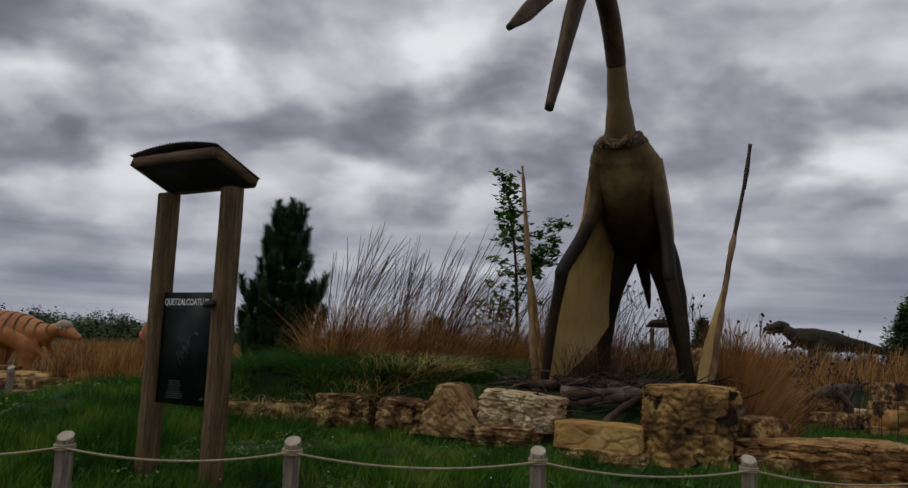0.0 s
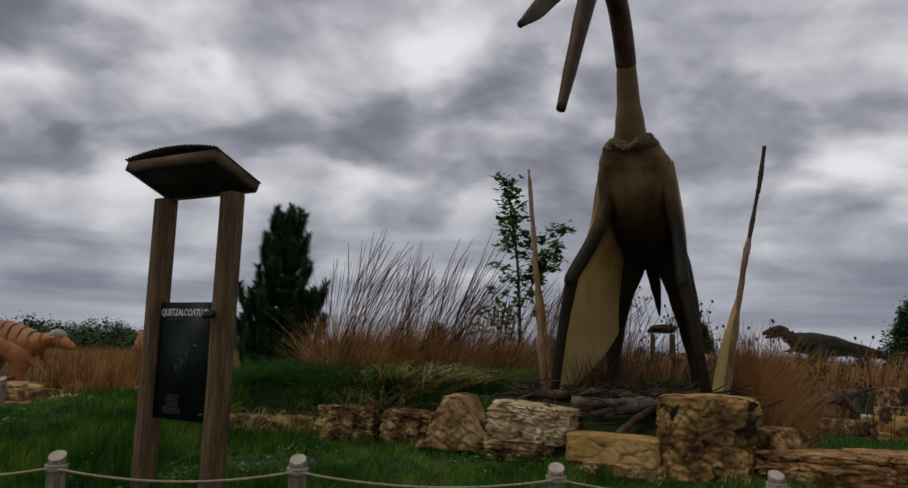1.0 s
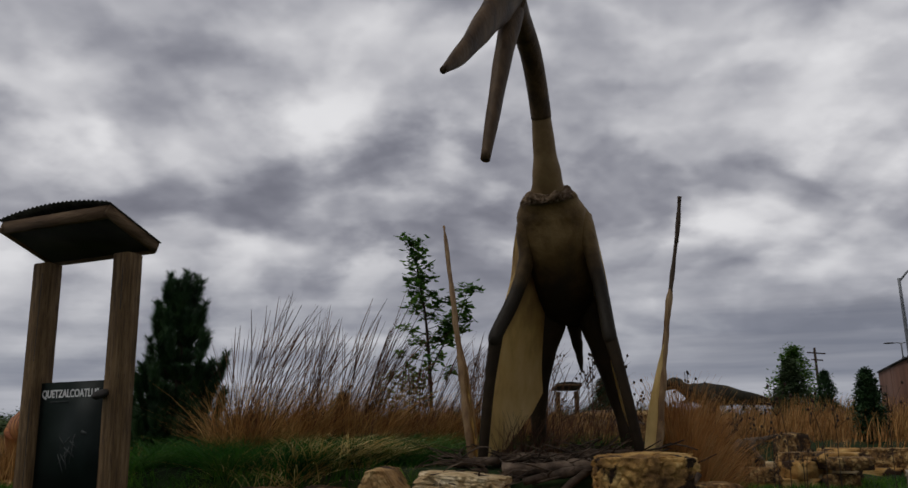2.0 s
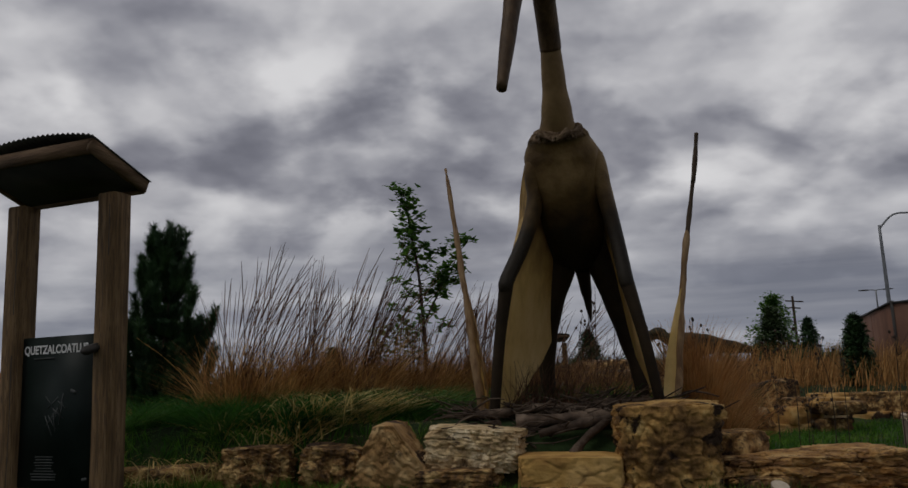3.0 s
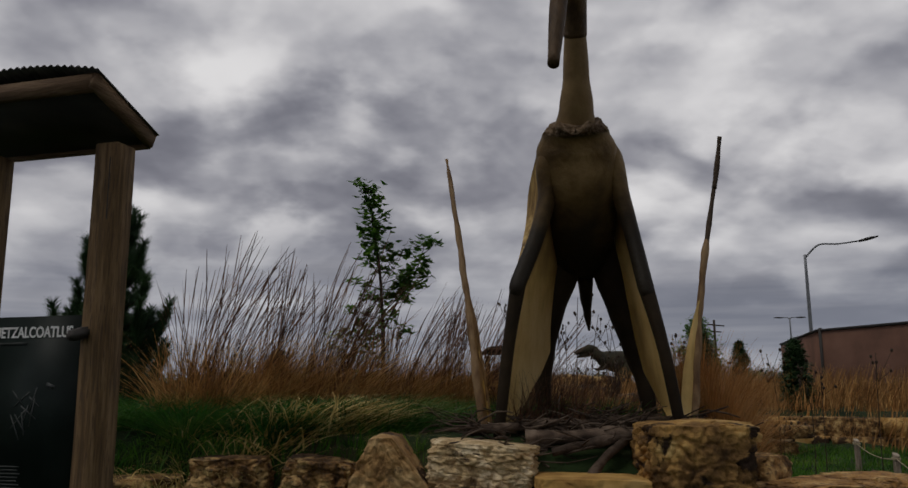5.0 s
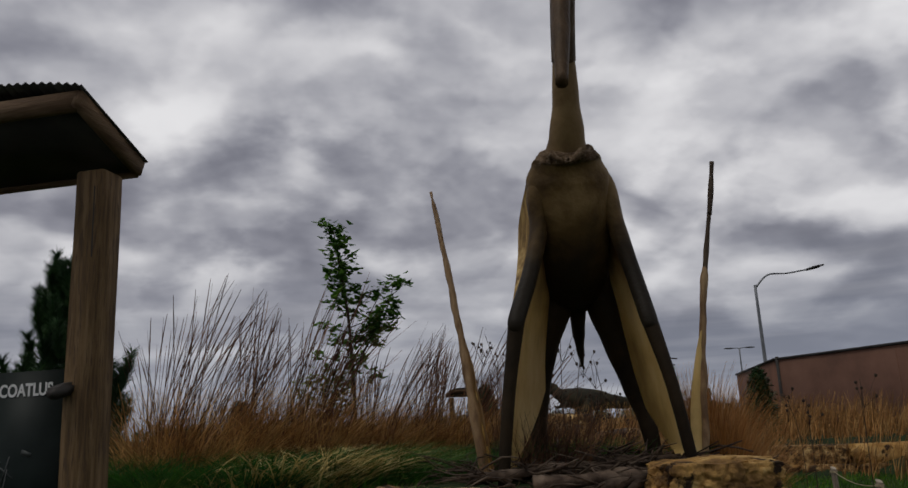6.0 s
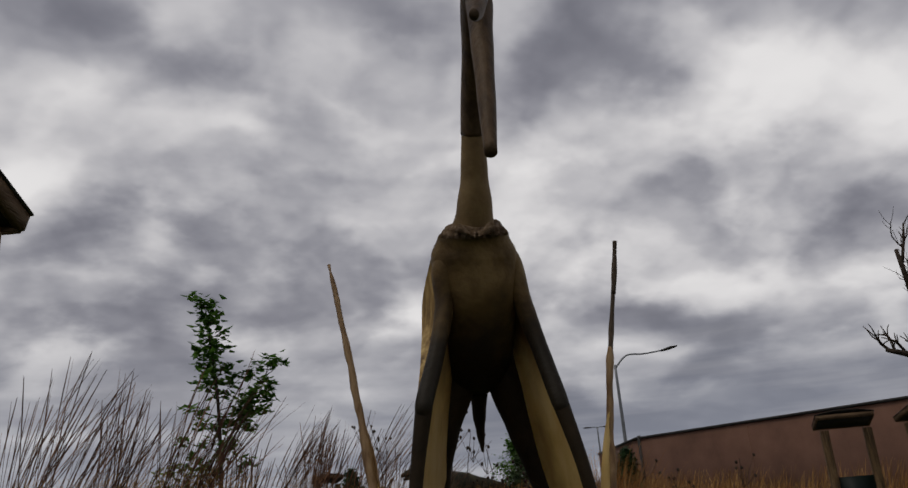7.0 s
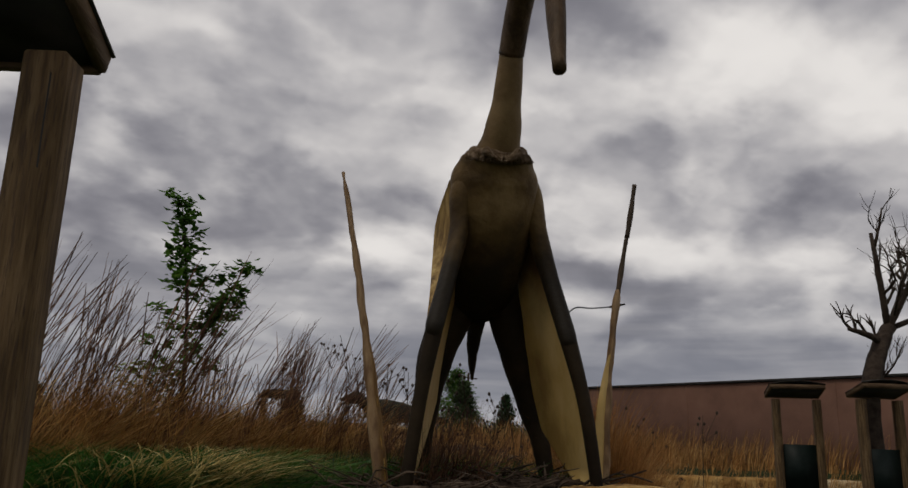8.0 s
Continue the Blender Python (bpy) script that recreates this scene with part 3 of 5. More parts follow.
def rock(size, m, material, seed, label, layered=0.0, square=0.75, rough=0.09, group="", cuts=9, peak=0.0, pits=0.12):
    """A quarried or natural stone: a rounded block, broken by large facets, beds and small pits. m: its base."""
    bm = bmesh.new()
    bmesh.ops.create_cube(bm, size=2.0)
    bmesh.ops.subdivide_edges(bm, edges=bm.edges[:], cuts=cuts, use_grid_fill=True)
    off = Vector((seed * 3.7, seed * 1.3, seed * 5.1))
    rng = random.Random(seed)
    # broken faces: planes that cut the block's corners and sides
    planes = []
    for _ in range(16):
        n = Vector((rng.gauss(0, 1), rng.gauss(0, 1), rng.gauss(0, 0.8))).normalized()
        reach = abs(n.x) + abs(n.y) + abs(n.z)
        planes.append((n, reach * rng.uniform(0.70 + 0.16 * square, 0.80 + 0.2 * square)))
    for v in bm.verts:
        c = v.co.copy()
        r = c.normalized()
        w = Vector((c.x * size[0], c.y * size[1], c.z * size[2])) * 1.45
        p = c * square + r * (1 - square) * 1.2
        if peak:
            p.x = p.x * (1 - peak * max(0.0, (p.z + 1) / 2)) - 0.25 * peak * (p.z + 1) / 2
        for n, d in planes:
            over = p.dot(n) - d
            if over > 0:
                p -= n * over
        cell = noise.voronoi(w * 1.7 + off)[0]
        crack = max(0.0, 1 - (cell[1] - cell[0]) / 0.09)
        k = 1 + rough * (0.7 * noise.noise(r * 1.5 + off) + 0.8 * noise.noise(w * 3.1 + off * 2) + 0.8 * noise.noise(w * 5.5 + off) + 0.5 * noise.noise(w * 11 + off) + 0.3 * abs(noise.noise(w * 21 + off)))
        k -= crack * (0.03 + rough * 0.9)
        # weathered pits and broken ridges
        hole = noise.voronoi(w * 7.5 + off * 3)[0][0]
        k -= pits * max(0.0, 0.42 - hole) * smoothstep(-0.15, 0.2, noise.noise(w * 2.3 + off))
        k += rough * 0.45 * (0.5 - abs(noise.noise(w * 8.0 + off * 4)) * 2)
        q = Vector((p.x * k, p.y * k, p.z * (1 + rough * 0.9 * noise.noise(Vector((c.x, c.y, 0)) * 1.6 + off) - crack * rough * 0.3)))
        if layered:
            wob = p.z + 0.26 * noise.noise(Vector((c.x * 1.5, c.y * 1.5, 0)) + off)
            bed = math.floor(wob * 2.7 + seed)
            frac = wob * 2.7 + seed - bed
            step = 0.7 * layered * (noise.noise(Vector((c.x * 1.3, c.y * 1.3, bed * 7.3)) + off) * 1.5 - (1.6 if frac < 0.10 else 0.0))
            q.x *= 1 + step * 0.5
            q.y *= 1 + step
        v.co = Vector((q.x * size[0] / 2, q.y * size[1] / 2, (q.z + 1) * size[2] / 2))
    ob = mesh_object("stone", bm, material)
    ob.matrix_world = m
    ob.data.polygons.foreach_set("use_smooth", [True] * len(ob.data.polygons))
    return tagged(ob, label, "rock", group)


def place_rock(x, y, size, turn, material, seed, label, z=None, tilt=(0, 0), **kw):
    return rock(size, pose(x, y, (height(x, y) if z is None else z) - 0.05, tilt[0], tilt[1], turn), material, seed, label, **kw)


EDGE = "stones edging the bed"
place_rock(-3.25, 9.9, (0.6, 0.45, 0.26), 8, M_brown, 16, "low dark brown edging stone under fallen straw", 0.50, layered=0.08, group=EDGE, cuts=13)
place_rock(-2.62, 9.78, (0.62, 0.45, 0.26), -5, M_brown, 1, "low dark brown edging stone under fallen straw", 0.48, layered=0.08, group=EDGE, cuts=13)
place_rock(-1.98, 9.68, (0.68, 0.5, 0.28), 4, M_brown, 2, "low flat brown edging stone under fallen straw", 0.46, layered=0.08, group=EDGE, cuts=13)
place_rock(-1.23, 9.48, (0.64, 0.56, 0.44), -4, M_brown, 3, "dark pitted brown boulder edging the bed", 0.46, group=EDGE, cuts=48, rough=0.13, square=0.76, pits=0.6)
place_rock(-0.47, 9.18, (0.64, 0.56, 0.42), -14, M_brown, 4, "rough brown boulder half under grass", 0.47, group=EDGE, tilt=(0, 5), cuts=48, rough=0.14, square=0.76, pits=0.45)
place_rock(0.12, 8.90, (0.90, 0.60, 0.58), -20, M_tan, 5, "pointed brown triangular boulder edging the bed", 0.52, group=EDGE, square=0.8, cuts=44, rough=0.05, peak=0.8, pits=0.05)
place_rock(0.80, 8.64, (0.86, 0.62, 0.38), -24, M_pale, 6, "pale cream layered limestone block", 0.66, layered=0.05, group=EDGE, tilt=(0, 4), cuts=54, square=0.84, rough=0.085, pits=0.2)
place_rock(0.62, 8.46, (0.70, 0.55, 0.20), -22, M_brown, 7, "flat brown stone beneath the pale block", 0.50, layered=0.10, group=EDGE, cuts=22)
place_rock(1.53, 8.06, (0.90, 0.50, 0.29), -25, M_slab, 8, "golden straight-sided sandstone slab", 0.51, square=0.97, rough=0.022, group=EDGE, cuts=40, pits=0.02)
place_rock(1.55, 8.02, (0.93, 0.5, 0.15), -25, M_brown, 9, "low brown stone under the golden slab", 0.41, square=0.88, rough=0.07, group=EDGE, cuts=18)
place_rock(2.41, 8.0, (0.88, 0.64, 0.92), -15, M_boulder, 10, "huge golden-brown boulder with dark stains and cracks", 0.29, square=0.82, rough=0.075, group=EDGE, cuts=64, pits=0.12)
place_rock(2.62, 7.93, (0.50, 0.46, 0.13), -10, M_slab, 17, "pale golden cap stone on the huge boulder", 1.05, square=0.8, rough=0.10, group=EDGE, cuts=22)
place_rock(3.40, 7.95, (1.15, 0.8, 0.44), -4, M_ledge, 12, "long ragged layered brown ledge stone", 0.27, layered=0.16, group=EDGE, cuts=46, rough=0.14, pits=0.35, square=0.68)
place_rock(4.14, 8.02, (1.0, 0.8, 0.46), 6, M_ledge, 13, "layered golden ledge stone", 0.26, layered=0.16, group=EDGE, cuts=46, rough=0.13, pits=0.2)
place_rock(3.75, 7.45, (1.5, 0.5, 0.2), 6, M_ledge, 14, "low flat broken ledge stone", 0.16, layered=0.14, group=EDGE, cuts=34)
place_rock(3.05, 7.62, (0.46, 0.4, 0.34), 20, M_brown, 19, "broken brown stone between boulder and ledge", 0.24, group=EDGE, cuts=24, rough=0.12, pits=0.3)
place_rock(3.2, 8.35, (0.55, 0.5, 0.35), 30, M_brown, 15, "small brown stone at the foot of orange grass", 0.55, group=EDGE, cuts=13)


# ---------------------------------------------------------------- the flying-reptile statue
def build_pterosaur():
    """A standing giant flying reptile on folded wings; one painted shell."""
    bm = bmesh.new()
    F = Vector((-0.45, -0.893, 0))
    R = Vector((0.893, -0.45, 0))
    HIDE, DARK, NECK, SAIL, FUR, SPAR, TIP, FOLD, CROWN = range(9)
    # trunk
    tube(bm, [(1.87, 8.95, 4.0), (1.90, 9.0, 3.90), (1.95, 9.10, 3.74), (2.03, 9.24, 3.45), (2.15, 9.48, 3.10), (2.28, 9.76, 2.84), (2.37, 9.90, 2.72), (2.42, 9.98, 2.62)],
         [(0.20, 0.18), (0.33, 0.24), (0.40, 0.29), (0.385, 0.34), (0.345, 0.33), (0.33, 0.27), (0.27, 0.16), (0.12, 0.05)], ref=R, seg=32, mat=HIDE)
    # tail
    tube(bm, [(2.40, 9.98, 2.62), (2.48, 10.15, 2.42), (2.53, 10.24, 2.25), (2.565, 10.285, 2.05)], [0.09, 0.07, 0.045, 0.014], ref=R, seg=12, mat=DARK)
    # neck, lower pale part and upper dark part with its seam
    tube(bm, [(1.90, 9.0, 3.90), (1.86, 8.86, 4.12), (1.81, 8.73, 4.40), (1.76, 8.61, 4.745)], [(0.225, 0.21), (0.165, 0.17), (0.125, 0.135), (0.105, 0.12)], ref=R, seg=22, mat=NECK)
    tube(bm, [(1.762, 8.615, 4.735), (1.68, 8.42, 5.0), (1.55, 8.12, 5.25), (1.38, 7.80, 5.42), (1.24, 7.50, 5.49)], [(0.112, 0.128), (0.112, 0.13), (0.112, 0.13), (0.115, 0.135), (0.13, 0.15)], ref=R, seg=22, mat=CROWN)
    # head: skull, upper and lower beak
    tube(bm, [(1.36, 7.72, 5.58), (1.22, 7.46, 5.56), (1.06, 7.20, 5.28), (0.84, 6.88, 4.88), (0.60, 6.55, 4.45), (0.387, 6.254, 4.134)],
         [(0.07, 0.09), (0.13, 0.19), (0.115, 0.19), (0.085, 0.135), (0.06, 0.085), (0.028, 0.03)], ref=R, seg=18, mat=CROWN)
    tube(bm, [(1.27, 7.56, 5.42), (1.19, 7.42, 5.18), (1.07, 7.25, 4.75), (0.94, 7.06, 4.20), (0.807, 6.868, 3.635)],
         [(0.10, 0.10), (0.105, 0.11), (0.085, 0.095), (0.065, 0.075), (0.042, 0.045)], ref=R, seg=18, mat=CROWN)
    for s in (-1, 1):
        ball(bm, Matrix.Translation(Vector((1.13, 7.30, 5.40)) + R * 0.115 * s) @ Matrix.Diagonal((0.022, 0.022, 0.022, 1)), 2, TIP)
    # fur collar round the root of the neck
    ring = [Vector((1.885, 8.96, 3.955)) + R * (0.225 * math.cos(a)) + (F * 0.86 + Vector((0, 0, -0.42))) * (0.20 * math.sin(a)) for a in [2 * math.pi * k / 24 for k in range(25)]]
    tube(bm, ring, [(0.028, 0.022)] * 25, ref=(0, 0, 1), seg=10, steps=4, mat=FUR, rough=0.05)
    tube(bm, [Vector((1.885, 8.96, 3.90)) + F * 0.20 + R * 0.15, Vector((1.885, 8.96, 3.79)) + F * 0.27, Vector((1.885, 8.96, 3.90)) + F * 0.20 - R * 0.15], [0.015, 0.025, 0.015], ref=(0, 0, 1), seg=8, mat=FUR, rough=0.05)
    # tufts on the collar
    rng = random.Random(7)
    for k in range(420):
        a = rng.uniform(0, 2 * math.pi)
        p = Vector((1.885, 8.955, 3.955)) + R * (0.25 * math.cos(a) * rng.uniform(0.85, 1.1)) + (F * 0.86 + Vector((0, 0, -0.38))) * (0.225 * math.sin(a) * rng.uniform(0.85, 1.1))
        d = (p - Vector((1.885, 8.955, 4.0))).normalized() * 0.03 + Vector((rng.uniform(-.02, .02), rng.uniform(-.02, .02), -0.05))
        tube(bm, [p, p + d * 1.25], [0.015, 0.003], seg=4, steps=1, mat=FUR)
    # hind legs
    tube(bm, [(2.18, 9.84, 2.95), (2.10, 9.98, 2.62), (2.0, 10.08, 2.25), (1.96, 10.16, 1.82), (1.97, 10.22, 1.45), (2.0, 10.26, 1.08)], [(0.18, 0.19), (0.20, 0.20), (0.175, 0.18), (0.13, 0.14), (0.09, 0.10), (0.06, 0.065)], ref=R, seg=18, mat=DARK)
    tube(bm, [(2.50, 9.66, 2.95), (2.59, 9.70, 2.62), (2.69, 9.68, 2.25), (2.75, 9.58, 1.82), (2.77, 9.44, 1.45), (2.77, 9.33, 1.05)], [(0.17, 0.19), (0.20, 0.20), (0.17, 0.18), (0.125, 0.13), (0.085, 0.09), (0.063, 0.067)], ref=R, seg=18, mat=DARK)
    for p in ((2.01, 10.22, 1.08), (2.75, 9.28, 1.05)):
        for s in (-1, 0, 1):
            q = Vector(p)
            tube(bm, [q, q + F * 0.16 + R * 0.06 * s + Vector((0, 0, -0.06))], [0.04, 0.015], seg=8, steps=2, mat=DARK)
    # arms
    armL = [(1.76, 9.12, 3.80), (1.68, 9.20, 3.62), (1.67, 9.24, 3.25), (1.50, 9.12, 2.82), (1.23, 8.86, 2.38), (1.13, 8.90, 1.75), (1.05, 8.95, 1.0)]
    armR = [(2.16, 8.98, 3.84), (2.29, 9.02, 3.66), (2.37, 8.98, 3.25), (2.40, 8.84, 2.82), (2.38, 8.62, 2.36), (2.48, 8.51, 1.75), (2.61, 8.50, 1.0)]
    for arm in (armL, armR):
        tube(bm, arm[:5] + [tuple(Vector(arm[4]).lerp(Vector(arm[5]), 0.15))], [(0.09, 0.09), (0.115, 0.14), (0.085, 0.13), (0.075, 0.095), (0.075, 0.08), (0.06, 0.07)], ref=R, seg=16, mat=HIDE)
        tube(bm, arm[4:], [(0.072, 0.077), (0.056, 0.063), (0.05, 0.055)], ref=R, seg=16, mat=DARK)

    # wing skins
    def skin(a, b, thick=0.018, belly=0.05, n=14, m=8, mat=SAIL):
        A, _ = spline(a, [0.1] * len(a), 8)
        B, _ = spline(b, [0.1] * len(b), 8)
        pick = lambda L, t: L[min(int(t * (len(L) - 1)), len(L) - 2)].lerp(L[min(int(t * (len(L) - 1)), len(L) - 2) + 1], t * (len(L) - 1) - min(int(t * (len(L) - 1)), len(L) - 2))
        rows = []
        for i in range(n + 1):
            p, q = pick(A, i / n), pick(B, i / n)
            row = []
            for j in range(m + 1):
                t = j / m
                c = p.lerp(q, t) - F * (belly * math.sin(math.pi * t)) + F * 0.012 * noise.noise(Vector((i * 0.5, j * 0.9, p.x)))
                row.append((bm.verts.new(c + F * thick / 2), bm.verts.new(c - F * thick / 2)))
            rows.append(row)
        for i in range(n):
            for j in range(m):
                for s in (0, 1):
                    v = [rows[i][j][s], rows[i + 1][j][s], rows[i + 1][j + 1][s], rows[i][j + 1][s]]
                    f = bm.faces.new(v if s else v[::-1])
                    f.material_index = mat
        for j in range(m):
            f = bm.faces.new((rows[n][j][0], rows[n][j][1], rows[n][j + 1][1], rows[n][j + 1][0])); f.material_index = mat
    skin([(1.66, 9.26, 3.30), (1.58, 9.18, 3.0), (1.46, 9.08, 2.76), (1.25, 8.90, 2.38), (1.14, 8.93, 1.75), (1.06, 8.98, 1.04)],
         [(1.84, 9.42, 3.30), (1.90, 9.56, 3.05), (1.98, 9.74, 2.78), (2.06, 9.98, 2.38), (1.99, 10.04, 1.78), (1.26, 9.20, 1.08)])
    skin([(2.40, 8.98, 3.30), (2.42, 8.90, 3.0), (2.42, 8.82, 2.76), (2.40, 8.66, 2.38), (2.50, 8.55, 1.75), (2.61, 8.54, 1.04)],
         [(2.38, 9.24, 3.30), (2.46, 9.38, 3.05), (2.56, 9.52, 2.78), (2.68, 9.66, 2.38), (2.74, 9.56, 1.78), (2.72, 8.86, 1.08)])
    # skin folded along the upper arms
    skin([(1.62, 9.34, 3.75), (1.57, 9.46, 3.40), (1.52, 9.42, 3.05), (1.36, 9.18, 2.68), (1.20, 8.95, 2.40)], [(1.68, 9.20, 3.72), (1.66, 9.24, 3.40), (1.60, 9.20, 3.05), (1.42, 9.06, 2.72), (1.24, 8.88, 2.42)], belly=0.02, mat=FOLD)
    skin([(2.42, 9.10, 3.78), (2.50, 9.12, 3.40), (2.53, 9.05, 3.05), (2.50, 8.86, 2.68), (2.44, 8.66, 2.40)], [(2.32, 9.02, 3.74), (2.40, 8.98, 3.40), (2.43, 8.90, 3.05), (2.42, 8.78, 2.72), (2.40, 8.62, 2.42)], belly=0.02, mat=FOLD)
    # wing fingers folded up and back
    west = [(1.0, 9.20, 0.95), (0.965, 9.28, 1.45), (0.925, 9.39, 2.05), (0.885, 9.50, 2.58), (0.85, 9.68, 3.2), (0.815, 9.88, 3.80)]
    tube(bm, west, [(0.042, 0.05), (0.045, 0.05), (0.042, 0.045), (0.038, 0.042), (0.028, 0.033), (0.016, 0.02)], ref=R, seg=12, mat=SPAR, rough=0.022)
    tube(bm, [(0.89, 9.50, 2.55), (0.975, 9.42, 2.05), (1.04, 9.32, 1.45), (1.085, 9.24, 0.97)], [0.012, 0.02, 0.022, 0.02], ref=R, seg=8, mat=SPAR, rough=0.012)
    skin([(0.885, 9.49, 2.50), (0.925, 9.39, 2.05), (0.965, 9.28, 1.50), (1.0, 9.20, 1.02)], [(0.89, 9.50, 2.50), (0.975, 9.42, 2.05), (1.04, 9.32, 1.50), (1.085, 9.24, 1.02)], belly=0.01)
    tube(bm, [(2.80, 8.66, 0.95), (2.92, 8.74, 1.5), (3.015, 8.785, 2.0), (3.10, 8.80, 2.5), (3.165, 8.80, 2.85)],
         [(0.055, 0.055), (0.045, 0.05), (0.037, 0.04), (0.031, 0.034), (0.026, 0.03)], ref=R, seg=12, mat=SPAR, rough=0.022)
    tube(bm, [(3.16, 8.798, 2.82), (3.215, 8.785, 3.1), (3.262, 8.76, 3.39)], [0.026, 0.022, 0.014], ref=R, seg=10, mat=TIP, rough=0.014)
    tube(bm, [(3.26, 8.762, 3.36), (3.297, 8.73, 3.65), (3.318, 8.70, 3.88)], [0.020, 0.027, 0.018], ref=R, seg=10, mat=TIP, rough=0.014)
    skin([(3.05, 8.79, 2.26), (3.015, 8.785, 2.0), (2.92, 8.74, 1.50), (2.80, 8.66, 0.98)], [(3.03, 8.80, 2.24), (2.93, 8.80, 1.95), (2.77, 8.72, 1.50), (2.64, 8.58, 1.02)], belly=-0.02)
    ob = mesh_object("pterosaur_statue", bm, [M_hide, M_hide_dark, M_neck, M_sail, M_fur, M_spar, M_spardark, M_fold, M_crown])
    return tagged(ob, "giant brown long-necked flying reptile statue standing on folded wings", "statue")


build_pterosaur()


# ---------------------------------------------------------------- far setting
def gz(x, y):
    return height(x, y)


def build_building():
    root = empty("long_building", pose(0, 0, 0))
    a, b, c = Vector((31.0, 44.2, 0)), Vector((24.0, 32.4, 0)), Vector((25.2, -6.0, 0))
    top_a, top_b, top_c = 3.75, 3.68, 3.68
    for p, q, name in ((a, b, "wall"), (b, c, "wall")):
        d = (q - p)
        L = d.length
        bm = bmesh.new()
        ang = math.degrees(math.atan2(d.y, d.x))
        mid = (p + q) / 2
        box(bm, (L, 0.3, 4.6), pose(mid.x, mid.y, 3.68 - 2.3, 0, 0, ang), 0.02)
        part(name, bm, M_brick, root)
        bm = bmesh.new()
        box(bm, (L + 0.3, 0.42, 0.10), pose(mid.x, mid.y, 3.73, 0, 0, ang), 0.01)
        part("parapet_cap", bm, M_trim, root)
        n = int(L / 6)
        for k in range(1, n):
            w = p + d * (k / n)
            bm = bmesh.new()
            box(bm, (0.05, 0.34, 4.4), pose(w.x, w.y, 3.68 - 2.3, 0, 0, ang))
            part("wall_joint", bm, M_brick, root)
    bm = bmesh.new()
    box(bm, (0.14, 0.14, 4.7), pose(b.x - 0.15, b.y - 0.15, 3.78 - 2.3), 0.02)
    part("downpipe", bm, M_trim, root)
    return tagged(root, "long low brown building with a dark roof edge", "building")


build_building()


def street_lamp(x, y, z0, top, arm, double=False):
    root = empty("street_lamp", pose(x, y, z0))
    h = top - z0
    bm = bmesh.new()
    tube(bm, [(0, 0, 0), (0, 0, h * 0.5), (0, 0, h)], [0.14, 0.11, 0.08], seg=10, steps=3)
    part("pole", bm, M_lamp, root)
    for s in ((1, -1) if double else (1,)):
        v = Vector(arm) * s
        bm = bmesh.new()
        tube(bm, [(0, 0, h - 0.2), v * 0.25 + Vector((0, 0, h + 0.25 * arm[2] + (-0.02 if double else 0.2))), v * 0.6 + Vector((0, 0, h + (0.0 if double else 0.15))), v + Vector((0, 0, h))], [0.06, 0.055, 0.05, 0.05], seg=8, steps=5)
        part("arm", bm, M_lamp, root)
        bm = bmesh.new()
        e = v + Vector((0, 0, h))
        tube(bm, [e - v.normalized() * 0.1, e + v.normalized() * 0.45, e + v.normalized() * 1.0], [(0.12, 0.07), (0.2, 0.1), (0.1, 0.05)], ref=(-v.y, v.x, 0), seg=10, steps=3)
        part("lamp_head", bm, M_trim, root)
    return tagged(root, "tall grey street lamp with a curved arm" if not double else "tall street lamp with two flat heads", "street lamp")


street_lamp(32.2, 43.1, 0.3, 9.2, (2.9, -1.5, 0.75))
street_lamp(65.3, 87.5, 0.3, 9.4, (0.8, -0.4, 0.0), True)


# ---------------------------------------------------------------- plants
def wind(n, amount, spread):
    """Tip drift for n stalks: mostly to the east, as the wind lays them."""
    return np.stack([np.random.normal(amount, spread, n), np.random.normal(0.0, spread, n)], 1)


def scatter(n, x0, x1, y0, y1):
    x, y = np.random.uniform(x0, x1, n), np.random.uniform(y0, y1, n)
    return np.array([(a, b, gz(a, b) - 0.02) for a, b in zip(x, y)])


